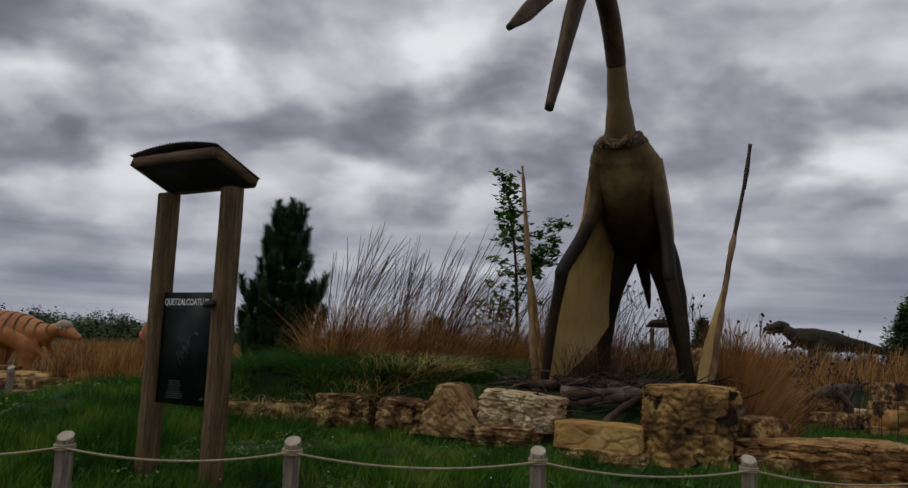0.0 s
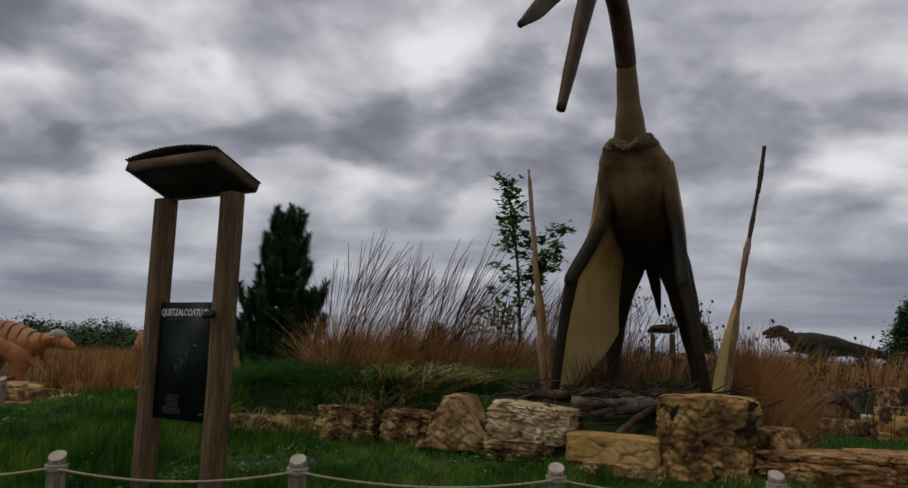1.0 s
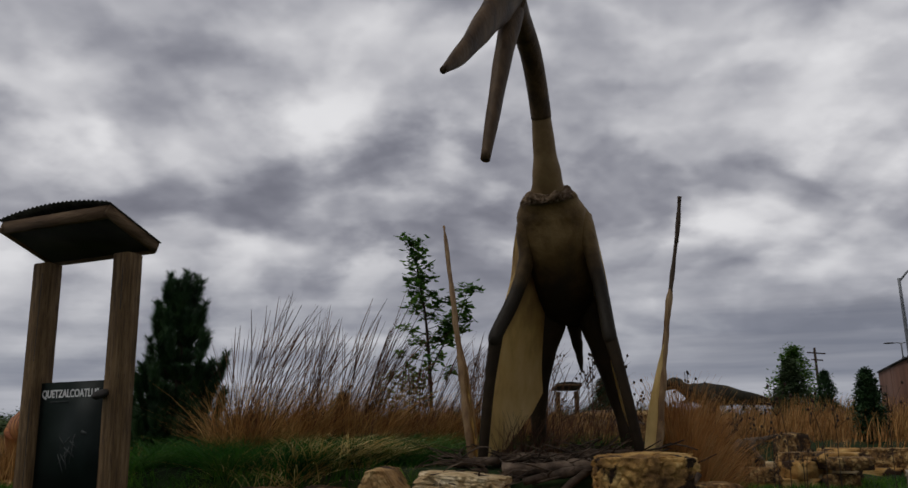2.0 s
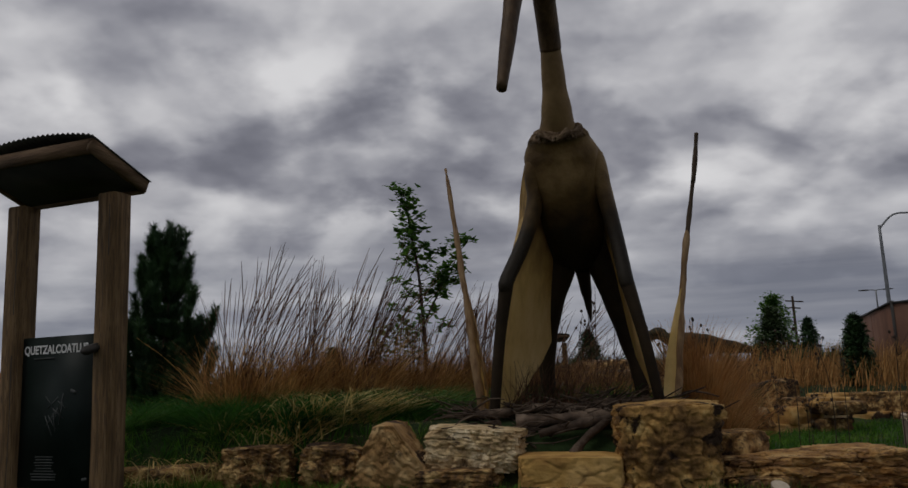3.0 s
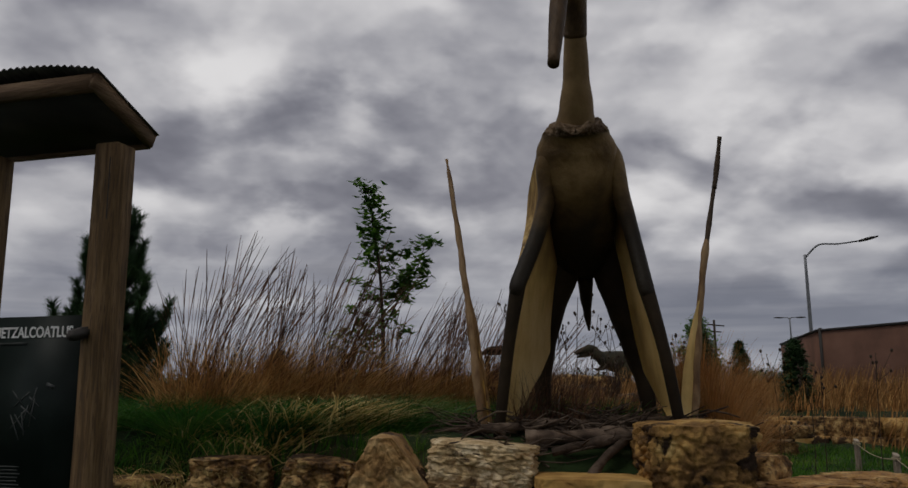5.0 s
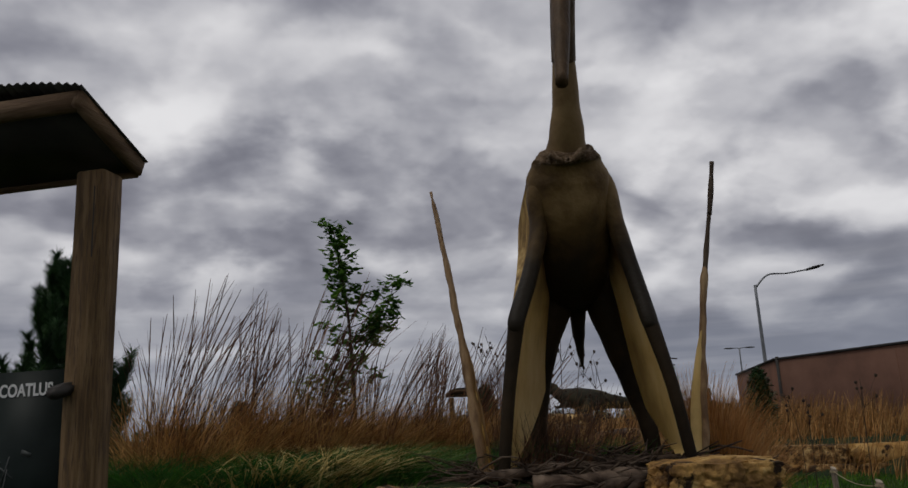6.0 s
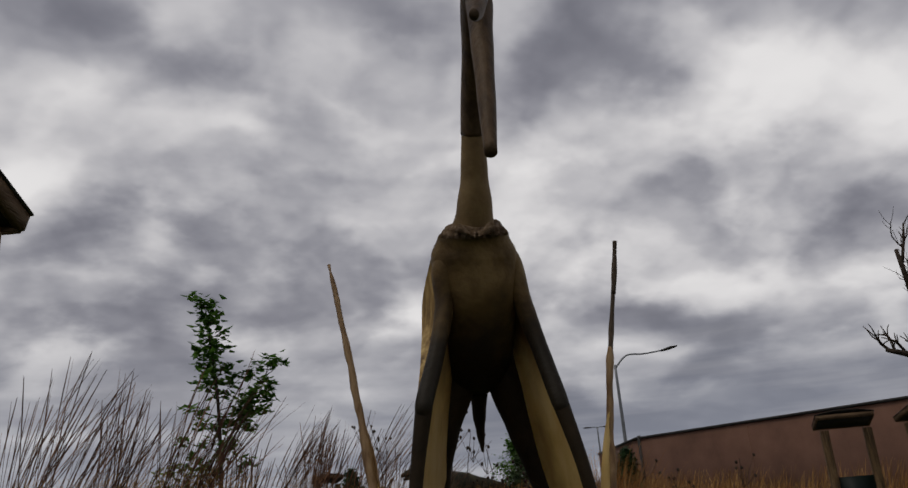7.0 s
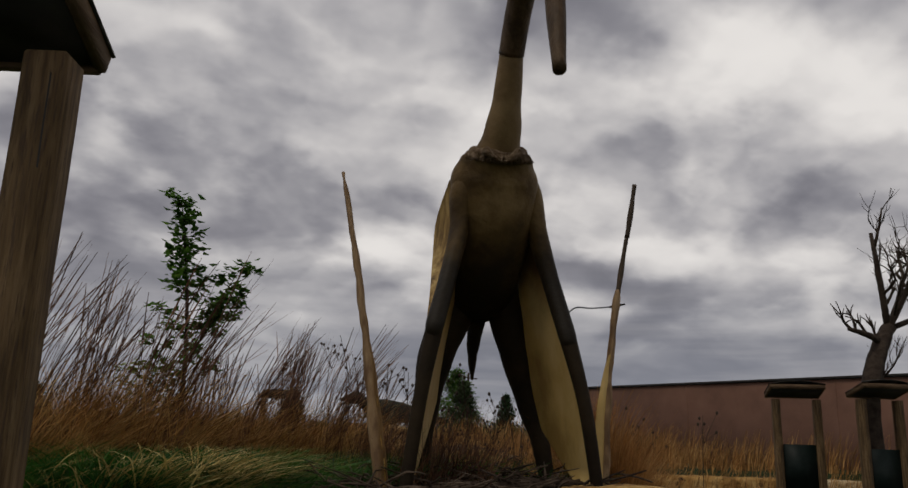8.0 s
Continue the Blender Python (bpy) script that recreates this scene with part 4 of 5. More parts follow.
def tall_clump(name, cx, cy, rx, ry, n, tall, label, lean=0.45):
    np.random.seed(int(abs(cx * 100 + cy * 10)))
    root = empty(name, pose(cx, cy, gz(cx, cy)))
    def make(kind, count, lo, hi, width, lean_amt, spread, mat, bend, segs, heads=None):
        a, r = np.random.uniform(0, 2 * np.pi, count), np.sqrt(np.random.uniform(0, 1, count))
        X, Y = rx * r * np.cos(a), ry * r * np.sin(a)
        roots = np.array([(x, y, gz(cx + x, cy + y) - gz(cx, cy) - 0.03) for x, y in zip(X, Y)])
        d = wind(count, lean_amt, spread)
        d[:, 0] += 0.45 * X
        d[:, 1] += 0.45 * Y
        return blades(kind, roots, np.random.uniform(lo, hi, count) * tall, width, d, bend, mat, segs, 0.2, root, heads)
    # flowering stalks stand in bundles that share one bend
    roots, tops, drift = [], [], []
    for _ in range(max(6, n // 75)):
        a, r = np.random.uniform(0, 2 * np.pi), np.sqrt(np.random.uniform(0, 1))
        bx, by = 0.8 * rx * r * np.cos(a), 0.8 * ry * r * np.sin(a)
        bend, reach = np.random.normal(lean, 0.24), np.random.uniform(0.66, 1.0)
        for _ in range(np.random.randint(5, 15)):
            x, y = bx + np.random.normal(0, 0.06), by + np.random.normal(0, 0.06)
            roots.append((x, y, gz(cx + x, cy + y) - gz(cx, cy) - 0.03))
            tops.append(tall * reach * np.random.uniform(0.78, 1.05))
            drift.append((bend + 0.4 * bx + np.random.normal(0, 0.12), 0.4 * by + np.random.normal(0, 0.14)))
    blades("stalk", roots, tops, 0.014, drift, 1.7, M_plume, 7, 0.25, root, 1.5)
    make("dry_blade", int(n * 0.75), 0.2, 0.5, 0.014, lean * 0.6, 0.36, M_dry, 2.0, 5)
    make("dry_low_blade", n // 2, 0.12, 0.38, 0.014, lean * 0.4, 0.45, M_dry, 2.2, 4)
    return tagged(root, label, "grass", "tall dry grass clumps", "stuff")


tall_clump("tall_grass", -1.35, 11.4, 0.75, 0.7, 1500, 2.15, "tall dry tan ornamental grass with wind-blown plumes")
tall_clump("tall_grass", -0.35, 11.9, 0.7, 0.7, 1300, 2.15, "tall dry tan ornamental grass with wind-blown plumes")
tall_clump("tall_grass", 0.75, 12.6, 0.6, 0.7, 1100, 1.75, "reddish dry grass clump behind the statue wing")
tall_clump("tall_grass", 1.7, 12.9, 0.7, 0.7, 1200, 1.85, "reddish dry grass clump behind the statue wing")
tall_clump("tall_grass", 2.7, 13.4, 0.6, 0.7, 700, 1.5, "thin dry grass clump behind the statue legs")


def bunch(cx, cy, r, tall, n, mat, label, spread=0.35, lean=0.15):
    np.random.seed(int(abs(cx * 77 + cy * 13)))
    a, k = np.random.uniform(0, 2 * np.pi, n), np.sqrt(np.random.uniform(0, 1, n))
    X, Y = cx + r * k * np.cos(a), cy + r * k * np.sin(a)
    roots = np.array([(x, y, gz(x, y) - 0.02) for x, y in zip(X, Y)])
    d = wind(n, lean, spread * tall * 0.4)
    d += np.stack([(X - cx), (Y - cy)], 1) * 1.1
    ob = blades("bunch_grass", roots, np.random.uniform(0.4, 1, n) * tall, 0.009, d, 2.0, mat, 4)
    return tagged(ob, label, "grass", kind="stuff")


bunch(3.45, 9.35, 0.32, 1.05, 1500, M_orange, "orange-tan bunch grass beside the boulders")
bunch(3.25, 8.85, 0.25, 0.8, 900, M_orange, "orange-tan bunch grass beside the boulders")
bunch(3.9, 10.2, 0.4, 0.9, 1000, M_orange, "orange-tan bunch grass beside the boulders")


def pine(cx, cy, tall, wide):
    """Whorls of boughs that turn up at the end into upright brushes of needles."""
    root = empty("young_pine", pose(cx, cy, gz(cx, cy)))
    rng = random.Random(11)
    bm = bmesh.new()
    tube(bm, [(0, 0, -0.05), (0.03, 0, tall * 0.5), (0.06, 0.02, tall * 0.95)], [0.06, 0.04, 0.012], seg=10)
    part("trunk", bm, M_bark, root)
    bb = bmesh.new()
    tips = []
    levels = 9
    for k in range(levels):
        f = k / (levels - 1)
        z = tall * (0.04 + 0.74 * f)
        reach = wide / 2 * lerp_table(f, [0, 0.15, 0.45, 0.6, 0.8, 1], [0.85, 1.05, 1.0, 0.72, 0.58, 0.42])
        n = 10 if f < 0.55 else 7
        for j in range(n):
            a = 2 * math.pi * (j + 0.5 * (k % 2)) / n + rng.uniform(-.35, .35)
            L = reach * rng.uniform(0.62, 1.15)
            d = Vector((math.cos(a), math.sin(a), 0))
            p0 = Vector((0.03, 0, z + rng.uniform(-0.06, 0.06)))
            p1 = p0 + d * L * 0.65 + Vector((0, 0, 0.05))
            p2 = p0 + d * L + Vector((0, 0, rng.uniform(0.16, 0.34)))
            tube(bb, [p0, p1, p2], [0.014, 0.01, 0.006], seg=5, steps=3)
            up = (d * 0.22 + Vector((0, 0, 1))).normalized()
            tips.append((p2, up, 1.25))
            tips.append((p2 - up * 0.13, up, 1.15))
            # side shoots with smaller brushes
            for t in ((0.25, 0.4, 0.55, 0.7, 0.85, 0.95) if f < 0.6 else (0.4, 0.6, 0.85)):
                w = Vector((-d.y, d.x, 0)) * rng.uniform(-0.18, 0.18)
                e = p0.lerp(p1, min(1, t * 1.3)) + w + Vector((0, 0, rng.uniform(0.0, 0.1)))
                tips.append((e, (d * 0.4 + w * 2 + Vector((0, 0, 0.8))).normalized(), rng.uniform(0.75, 1.05)))
    for dx, dy, h in ((-0.16, 0.02, 0.985), (0.06, 0.02, 1.0), (0.22, -0.05, 0.97), (0.0, 0.16, 0.94), (-0.05, -0.15, 0.93)):
        p2 = Vector((dx, dy, tall * h - 0.12))
        tube(bb, [(0.05, 0, tall * 0.72), (dx * 0.8, dy * 0.8, tall * 0.82), p2], [0.014, 0.01, 0.006], seg=5, steps=2)
        for back in (0.0, 0.12, 0.26, 0.42):
            tips.append((p2 - Vector((dx * back * 0.5, dy * back * 0.5, back)), Vector((dx * 0.4, dy * 0.4, 1)).normalized(), 1.1))
    part("branch", bb, M_bark, root)
    verts, faces = [], []
    for p, d, s in tips:
        u = d.orthogonal().normalized(); w = d.cross(u)
        for k in range(170):
            a, t = rng.uniform(0, 2 * math.pi), rng.random()
            q = p + d * (t - 0.5) * 0.24 * s
            o = (d * rng.uniform(0.45, 1.0) + (u * math.cos(a) + w * math.sin(a)) * rng.uniform(0.45, 1.0)).normalized() * 0.115 * s
            sd = o.orthogonal().normalized() * 0.006
            i = len(verts)
            verts += [q - sd, q + sd, q + o]
            faces.append((i, i + 1, i + 2))
    me = bpy.data.meshes.new("needles")
    me.from_pydata(verts, [], faces)
    me.materials.append(M_pine)
    nd = new("needles", me)
    nd.parent = root
    return tagged(root, "young dark green pine with upswept branch tips", "tree")


pine(-2.86, 12.99, 3.80 - gz(-2.86, 12.99), 1.42)


def leaf_cloud(name, spots, per, spread, size, mat, parent, rng, droop=0.2):
    verts, faces = [], []
    for p in spots:
        for _ in range(per):
            c = p + Vector((rng.gauss(0, spread), rng.gauss(0, spread), rng.gauss(0, spread * 0.8)))
            a = rng.uniform(0, 2 * math.pi)
            d = Vector((math.cos(a), math.sin(a), rng.uniform(-0.7, 0.5))).normalized()
            s = d.cross(Vector((rng.uniform(-.5, .5), rng.uniform(-.5, .5), 1))).normalized()
            L = size * rng.uniform(0.7, 1.3)
            n = d.cross(s) * L * 0.12
            i = len(verts)
            verts += [c, c + d * L * 0.45 + s * L * 0.33 + n, c + d * L, c + d * L * 0.45 - s * L * 0.33 + n, c + d * L * 0.5]
            faces += [(i, i + 1, i + 4), (i + 1, i + 2, i + 4), (i + 2, i + 3, i + 4), (i + 3, i, i + 4)]
    me = bpy.data.meshes.new(name)
    me.from_pydata(verts, [], faces)
    me.materials.append(mat)
    ob = new(name, me)
    ob.parent = parent
    return ob


def sapling(cx, cy, tall):
    """A thin leader and one strong side limb, with leaves in loose tufts at the twig ends."""
    root = empty("sapling_tree", pose(cx, cy, gz(cx, cy)))
    rng = random.Random(5)
    stem = [(0.22, 0, -0.05), (0.20, 0.02, tall * 0.3), (0.12, 0.0, tall * 0.6), (-0.02, 0, tall * 0.82), (-0.14, 0, tall - 0.06)]
    limb = [(0.19, 0, tall * 0.36), (0.45, 0.05, tall * 0.48), (0.78, 0.05, tall * 0.60), (1.0, 0.0, tall * 0.76)]
    bm = bmesh.new()
    tube(bm, stem, [0.045, 0.036, 0.026, 0.016, 0.008], seg=8)
    part("trunk", bm, M_bark, root)
    bm = bmesh.new()
    tube(bm, limb, [0.022, 0.018, 0.012, 0.006], seg=7)
    part("limb", bm, M_bark, root)
    spots = []
    bb = bmesh.new()

    def twig(p, a, L, rise, many):
        d = Vector((math.cos(a), math.sin(a) * 0.8, rise)).normalized()
        q = p + d * L
        tube(bb, [p, p.lerp(q, 0.5) + Vector((0, 0, -0.03)), q], [0.009, 0.007, 0.004], seg=5, steps=2)
        spots.append(q)
        if many:
            spots.append(p.lerp(q, 0.6) + Vector((rng.gauss(0, .06), rng.gauss(0, .06), rng.gauss(0, .04))))

    P, _ = spline(stem, [0.1] * 5, 14)
    for k in range(36):
        t = 0.26 + 0.73 * k / 35
        low = t < 0.72
        L = (0.34 + 0.30 * math.sin(math.pi * min(1, t / 0.72)) if low else 0.20 + 0.14 * (1 - t)) * rng.uniform(0.55, 1.15)
        twig(P[int(t * (len(P) - 1))], k * 2.4 + rng.uniform(-.5, .5), L, rng.uniform(0.3, 0.9), low)
    Q, _ = spline(limb, [0.1] * 4, 14)
    for k in range(17):
        t = 0.35 + 0.64 * k / 16
        twig(Q[int(t * (len(Q) - 1))], k * 2.4, rng.uniform(0.12, 0.32), rng.uniform(0.2, 0.9), t < 0.8)
    spots += [Vector(stem[-1]), Vector(limb[-1])]
    part("branch", bb, M_bark, root)
    leaf_cloud("crown", spots, 15, 0.055, 0.15, M_leaf, root, rng)
    shoots = [Vector((-0.35 + 0.42 * rng.uniform(-1, 1), -0.3, 1.15 + 0.42 * rng.uniform(-1, 1))) for _ in range(30)]
    tagged(leaf_cloud("low_shoot", shoots, 12, 0.1, 0.13, M_shoot, root, rng), kind="stuff")
    return tagged(root, "slender young tree with sparse tufts of fresh green leaves", "tree")


sapling(1.12, 16.63, 5.2 - gz(1.12, 16.63))


def conifer(name, cx, cy, tall, wide, seed, label, z=None, mat=None, per=1.0, pointed=False):
    """A dense dark upright evergreen or bush of many small sprays."""
    z0 = gz(cx, cy) if z is None else z
    root = empty(name, pose(cx, cy, z0))
    rng = random.Random(seed)
    bm = bmesh.new()
    tube(bm, [(0, 0, -0.05), (0, 0, tall * 0.9)], [0.05, 0.01], seg=7, steps=2)
    part("trunk", bm, M_bark, root)
    spots = []
    for k in range(int(330 * per)):
        f = rng.random() ** 0.8
        r = wide / 2 * math.sin(math.pi * min(0.98, 0.12 + 0.86 * f)) ** 0.7 * (1.1 - 0.75 * f) * rng.uniform(0.4, 1.15)
        if pointed:
            r = wide / 2 * min(1.0, 0.55 + 2.2 * f) * (1 - f) ** 0.6 * rng.uniform(0.4, 1.1)
        a = rng.uniform(0, 2 * math.pi)
        spots.append(Vector((r * math.cos(a), r * math.sin(a), tall * f)))
    leaf_cloud("crown", spots, 14, wide * 0.055, tall * 0.05, mat or M_pine, root, rng)
    return tagged(root, label, "tree")


conifer("cedar_shrub", 15.65, 23.6, 2.15, 1.15, 21, "dark narrow pointed evergreen in dry grass", 0.60, None, 1.5, True)
conifer("cedar_shrub", 21.5, 35.0, 2.6, 1.3, 22, "small dark evergreen in dry grass", 0.7, None, 1.0, True)
conifer("leafy_bush", 34.2, 58.9, 6.0, 5.0, 23, "dark open-crowned small tree in the field", 0.4, M_leaf, 0.75)


def treeline():
    """Low woods round the horizon."""
    rng = random.Random(3)
    spots = []
    for k in range(560):
        a = radians(rng.uniform(-100, 75) if k < 400 else rng.uniform(-62, -14))
        d = rng.uniform(110, 240) if k < 400 else rng.uniform(95, 150)
        x, y = d * math.sin(a), d * math.cos(a)
        tall = rng.uniform(2.2, 6.2) * (0.85 if a < -0.25 else 0.55) * d / 170
        wide = tall * rng.uniform(0.5, 0.9)
        for _ in range(16):
            f = rng.random()
            spots.append(Vector((x + rng.gauss(0, wide * (0.7 - 0.4 * f)), y + rng.gauss(0, wide * 0.5), 0.3 + tall * f)))
    holder = empty("far_woods")
    leaf_cloud("far_crowns", spots, 26, 0.6, 0.5, M_far, holder, rng)
    tagged(holder, "low dark green woods along the horizon", "trees", kind="stuff")


treeline()


def field_grass():
    np.random.seed(21)
    n = 26000
    x = np.concatenate([np.random.uniform(-26, 20, n), np.random.uniform(4, 30, n // 2)])
    y = np.concatenate([np.random.uniform(17, 60, n), np.random.uniform(14, 40, n // 2)])
    keep = (np.random.rand(len(x)) < 0.9) & ~((x > 4.5) & (y < 23.0 - 0.75 * (x - 13))) & ~((x > 22) & (y < 34))
    x, y = x[keep], y[keep]
    roots = np.array([(a, b, gz(a, b) - 0.02) for a, b in zip(x, y)])
    h = np.random.uniform(0.35, 0.95, len(x))
    ob = blades("field_grass", roots, h, 0.03, wind(len(x), 0.12, 0.15), 1.8, M_dry, 3)
    tagged(ob, "dry tan meadow grass reaching into the distance", "grass", kind="stuff")


field_grass()


def lawn():
    np.random.seed(8)
    n = 230000
    x, y = np.random.uniform(-7.5, 6.5, n), np.random.uniform(3.4, 11, n)
    edge = np.interp(x, EDGE_X, EDGE_Y)
    keep = (y < edge + np.where(x > 0.4, 0.08, 0.4)) | (x < -3.0)
    keep &= np.random.rand(n) < np.clip((y - 3.4) / 1.3, 0, 1)
    x, y = x[keep], y[keep]
    roots = np.array([(a, b, gz(a, b) - 0.01) for a, b in zip(x, y)])
    patch = np.array([0.5 + 0.9 * noise.noise(Vector((a * 0.8, b * 0.8, 5))) + 0.7 * noise.noise(Vector((a * 4.5, b * 4.5, 2))) for a, b in zip(x, y)])
    h = np.random.uniform(0.04, 0.15, len(x)) * (0.25 + np.clip(patch, 0, 1.3) * 1.35) + 0.07 * (x < -2.6)
    # thin patches where the turf is worn
    worn = np.array([noise.noise(Vector((a * 0.55, b * 0.8, 9))) for a, b in zip(x, y)])
    h *= np.where(worn > 0.2, 0.4, 1.0)
    # blades of one tuft lean the same way
    lean = np.array([(noise.noise(Vector((a * 6, b * 6, 1))), noise.noise(Vector((a * 6, b * 6, 4)))) for a, b in zip(x, y)]) * 0.16
    ob = blades("lawn_grass", roots, h, np.random.uniform(0.006, 0.016, len(x)), lean + wind(len(x), 0.02, 0.04), 1.8, M_grass, 2)
    tagged(ob, "uneven green lawn grass with worn patches", "grass", kind="stuff")


def turf_weeds():
    """Low broad leaves that grow in patches through the turf."""
    np.random.seed(28)
    rng = random.Random(28)
    spots = []
    for _ in range(3600):
        x, y = rng.uniform(-6.0, 4.2), rng.uniform(5.0, 9.2)
        if noise.noise(Vector((x * 0.9, y * 0.9, 12))) > 0.08 and y < np.interp(x, EDGE_X, EDGE_Y) - 0.05:
            spots.append(Vector((x, y, height(x, y) + rng.uniform(0.03, 0.09))))
    ob = leaf_cloud("turf_weeds", spots, 5, 0.018, 0.034, M_clover, None, rng)
    tagged(ob, "low pale clover and weed leaves in the lawn", "weeds", kind="stuff")


lawn()
turf_weeds()


def lower_lawn():
    np.random.seed(18)
    n = 36000
    x, y = np.random.uniform(4.8, 17, n), np.random.uniform(8, 22.4, n)
    keep = y < 22.3 - 0.83 * (x - 13.4)
    x, y = x[keep], y[keep]
    roots = np.array([(a, b, gz(a, b) - 0.01) for a, b in zip(x, y)])
    ob = blades("lawn_grass", roots, np.random.uniform(0.06, 0.16, len(x)), 0.02, wind(len(x), 0.02, 0.05), 1.8, M_grass, 2)
    tagged(ob, "short green lawn before the stone wall", "grass", kind="stuff")


lower_lawn()


def clover():
    """Small pale flower heads and bits of straw in the turf."""
    rng = random.Random(90)
    bm = bmesh.new()
    for k in range(26):
        x, y = rng.uniform(-5.5, 3.0), rng.uniform(5.2, 8.6)
        ball(bm, pose(x, y, height(x, y) + rng.uniform(0.05, 0.12)) @ Matrix.Diagonal((0.009, 0.009, 0.007, 1)), 1)
    tagged(mesh_object("clover_flowers", bm, M_white), "small white flowers dotted through the lawn", "flowers", kind="stuff")


clover()


# ---------------------------------------------------------------- dinosaur statues further off
def stripe_paint():
    mat = surface("orange_striped_paint", [(0.30, 0.10, 0.035), (0.46, 0.19, 0.06), (0.55, 0.27, 0.10)], 2.0, 6, 0.65, 0.3, 24)
    nt = mat.node_tree
    N, K = nt.nodes.new, nt.links.new
    b = nt.nodes["Principled BSDF"]
    old = b.inputs["Base Color"].links[0].from_socket
    co = N("ShaderNodeTexCoord")
    w = N("ShaderNodeTexWave")
    w.inputs["Scale"].default_value, w.inputs["Distortion"].default_value, w.inputs["Detail"].default_value = 1.9, 3.0, 2.0
    K(co.outputs["Object"], w.inputs["Vector"])
    sep = N("ShaderNodeSeparateXYZ"); K(co.outputs["Object"], sep.inputs[0])
    hi = N("ShaderNodeMapRange"); hi.inputs["From Min"].default_value, hi.inputs["From Max"].default_value = 0.95, 1.2
    K(sep.outputs[2], hi.inputs["Value"])
    st = N("ShaderNodeMapRange"); st.inputs["From Min"].default_value, st.inputs["From Max"].default_value = 0.80, 0.92
    K(w.outputs[1], st.inputs["Value"])
    mul = N("ShaderNodeMath"); mul.operation = "MULTIPLY"; K(hi.outputs[0], mul.inputs[0]); K(st.outputs[0], mul.inputs[1])
    mx = N("ShaderNodeMix"); mx.data_type = "RGBA"
    K(mul.outputs[0], mx.inputs[0]); K(old, mx.inputs[6]); mx.inputs[7].default_value = (0.05, 0.02, 0.012, 1)
    K(mx.outputs[2], b.inputs["Base Color"])
    return mat


M_stripe = stripe_paint()
M_dome = surface("pale_dome_paint", [(0.32, 0.27, 0.19), (0.5, 0.44, 0.34)], 9, 6, 0.8, 0.5, 40)


def dome_head(m, label):
    bm = bmesh.new()
    Y = (0, 1, 0)
    tube(bm, [(-3.3, 0, 1.25), (-2.3, 0, 1.22), (-1.5, 0, 1.18), (-0.8, 0, 1.12), (-0.15, 0, 1.06), (0.32, 0, 1.0), (0.55, 0, 1.06)],
         [0.03, 0.12, 0.24, 0.38, 0.40, 0.30, 0.17], ref=Y, seg=20)
    tube(bm, [(0.42, 0, 1.02), (0.66, 0, 1.10), (0.82, 0, 1.10)], [0.20, 0.14, 0.14], ref=Y, seg=14)
    tube(bm, [(0.70, 0, 1.12), (0.88, 0, 1.06), (1.03, 0, 0.98), (1.12, 0, 0.94)], [(0.12, 0.13), (0.12, 0.13), (0.085, 0.09), (0.05, 0.05)], ref=Y, seg=14)
    ball(bm, pose(0.80, 0, 1.20) @ Matrix.Diagonal((0.15, 0.13, 0.12, 1)), 3, 1)
    for k in range(9):
        a = math.pi * k / 8
        ball(bm, pose(0.80 - 0.15 * math.sin(a), 0.14 * math.cos(a), 1.13) @ Matrix.Diagonal((0.028, 0.028, 0.028, 1)), 1, 1)
    for y in (-0.2, 0.2):
        dx = 0.62 if y < 0 else -0.10
        tube(bm, [(-0.62 + 0.6 * dx, y, 1.05), (-0.35 + dx, y, 0.72), (-0.36 + dx, y, 0.36), (-0.36 + dx, y, 0.0)], [0.26, 0.20, 0.12, 0.10], ref=Y, seg=14)
        tube(bm, [(-0.36 + dx, y, 0.04), (-0.12 + dx, y, 0.02)], [0.09, 0.05], ref=Y, seg=8, steps=2)
        tube(bm, [(0.38, y, 0.88), (0.46, y * 1.1, 0.66), (0.60, y * 1.1, 0.52)], [0.075, 0.05, 0.03], ref=Y, seg=8)
    ob = mesh_object("dinosaur_statue", bm, [M_stripe, M_dome])
    ob.matrix_world = m
    return tagged(ob, label, "statue")


dome_head(pose(-9.40, 17.1, 0.40, 0, 0, -4) @ Matrix.Diagonal((1.2, 1.2, 1.0, 1)), "orange dome-headed dinosaur statue with dark stripes on rocks")
dome_head(pose(-6.9, 18.4, 0.42, 0, 0, 115), "orange striped dinosaur statue standing behind the sign")


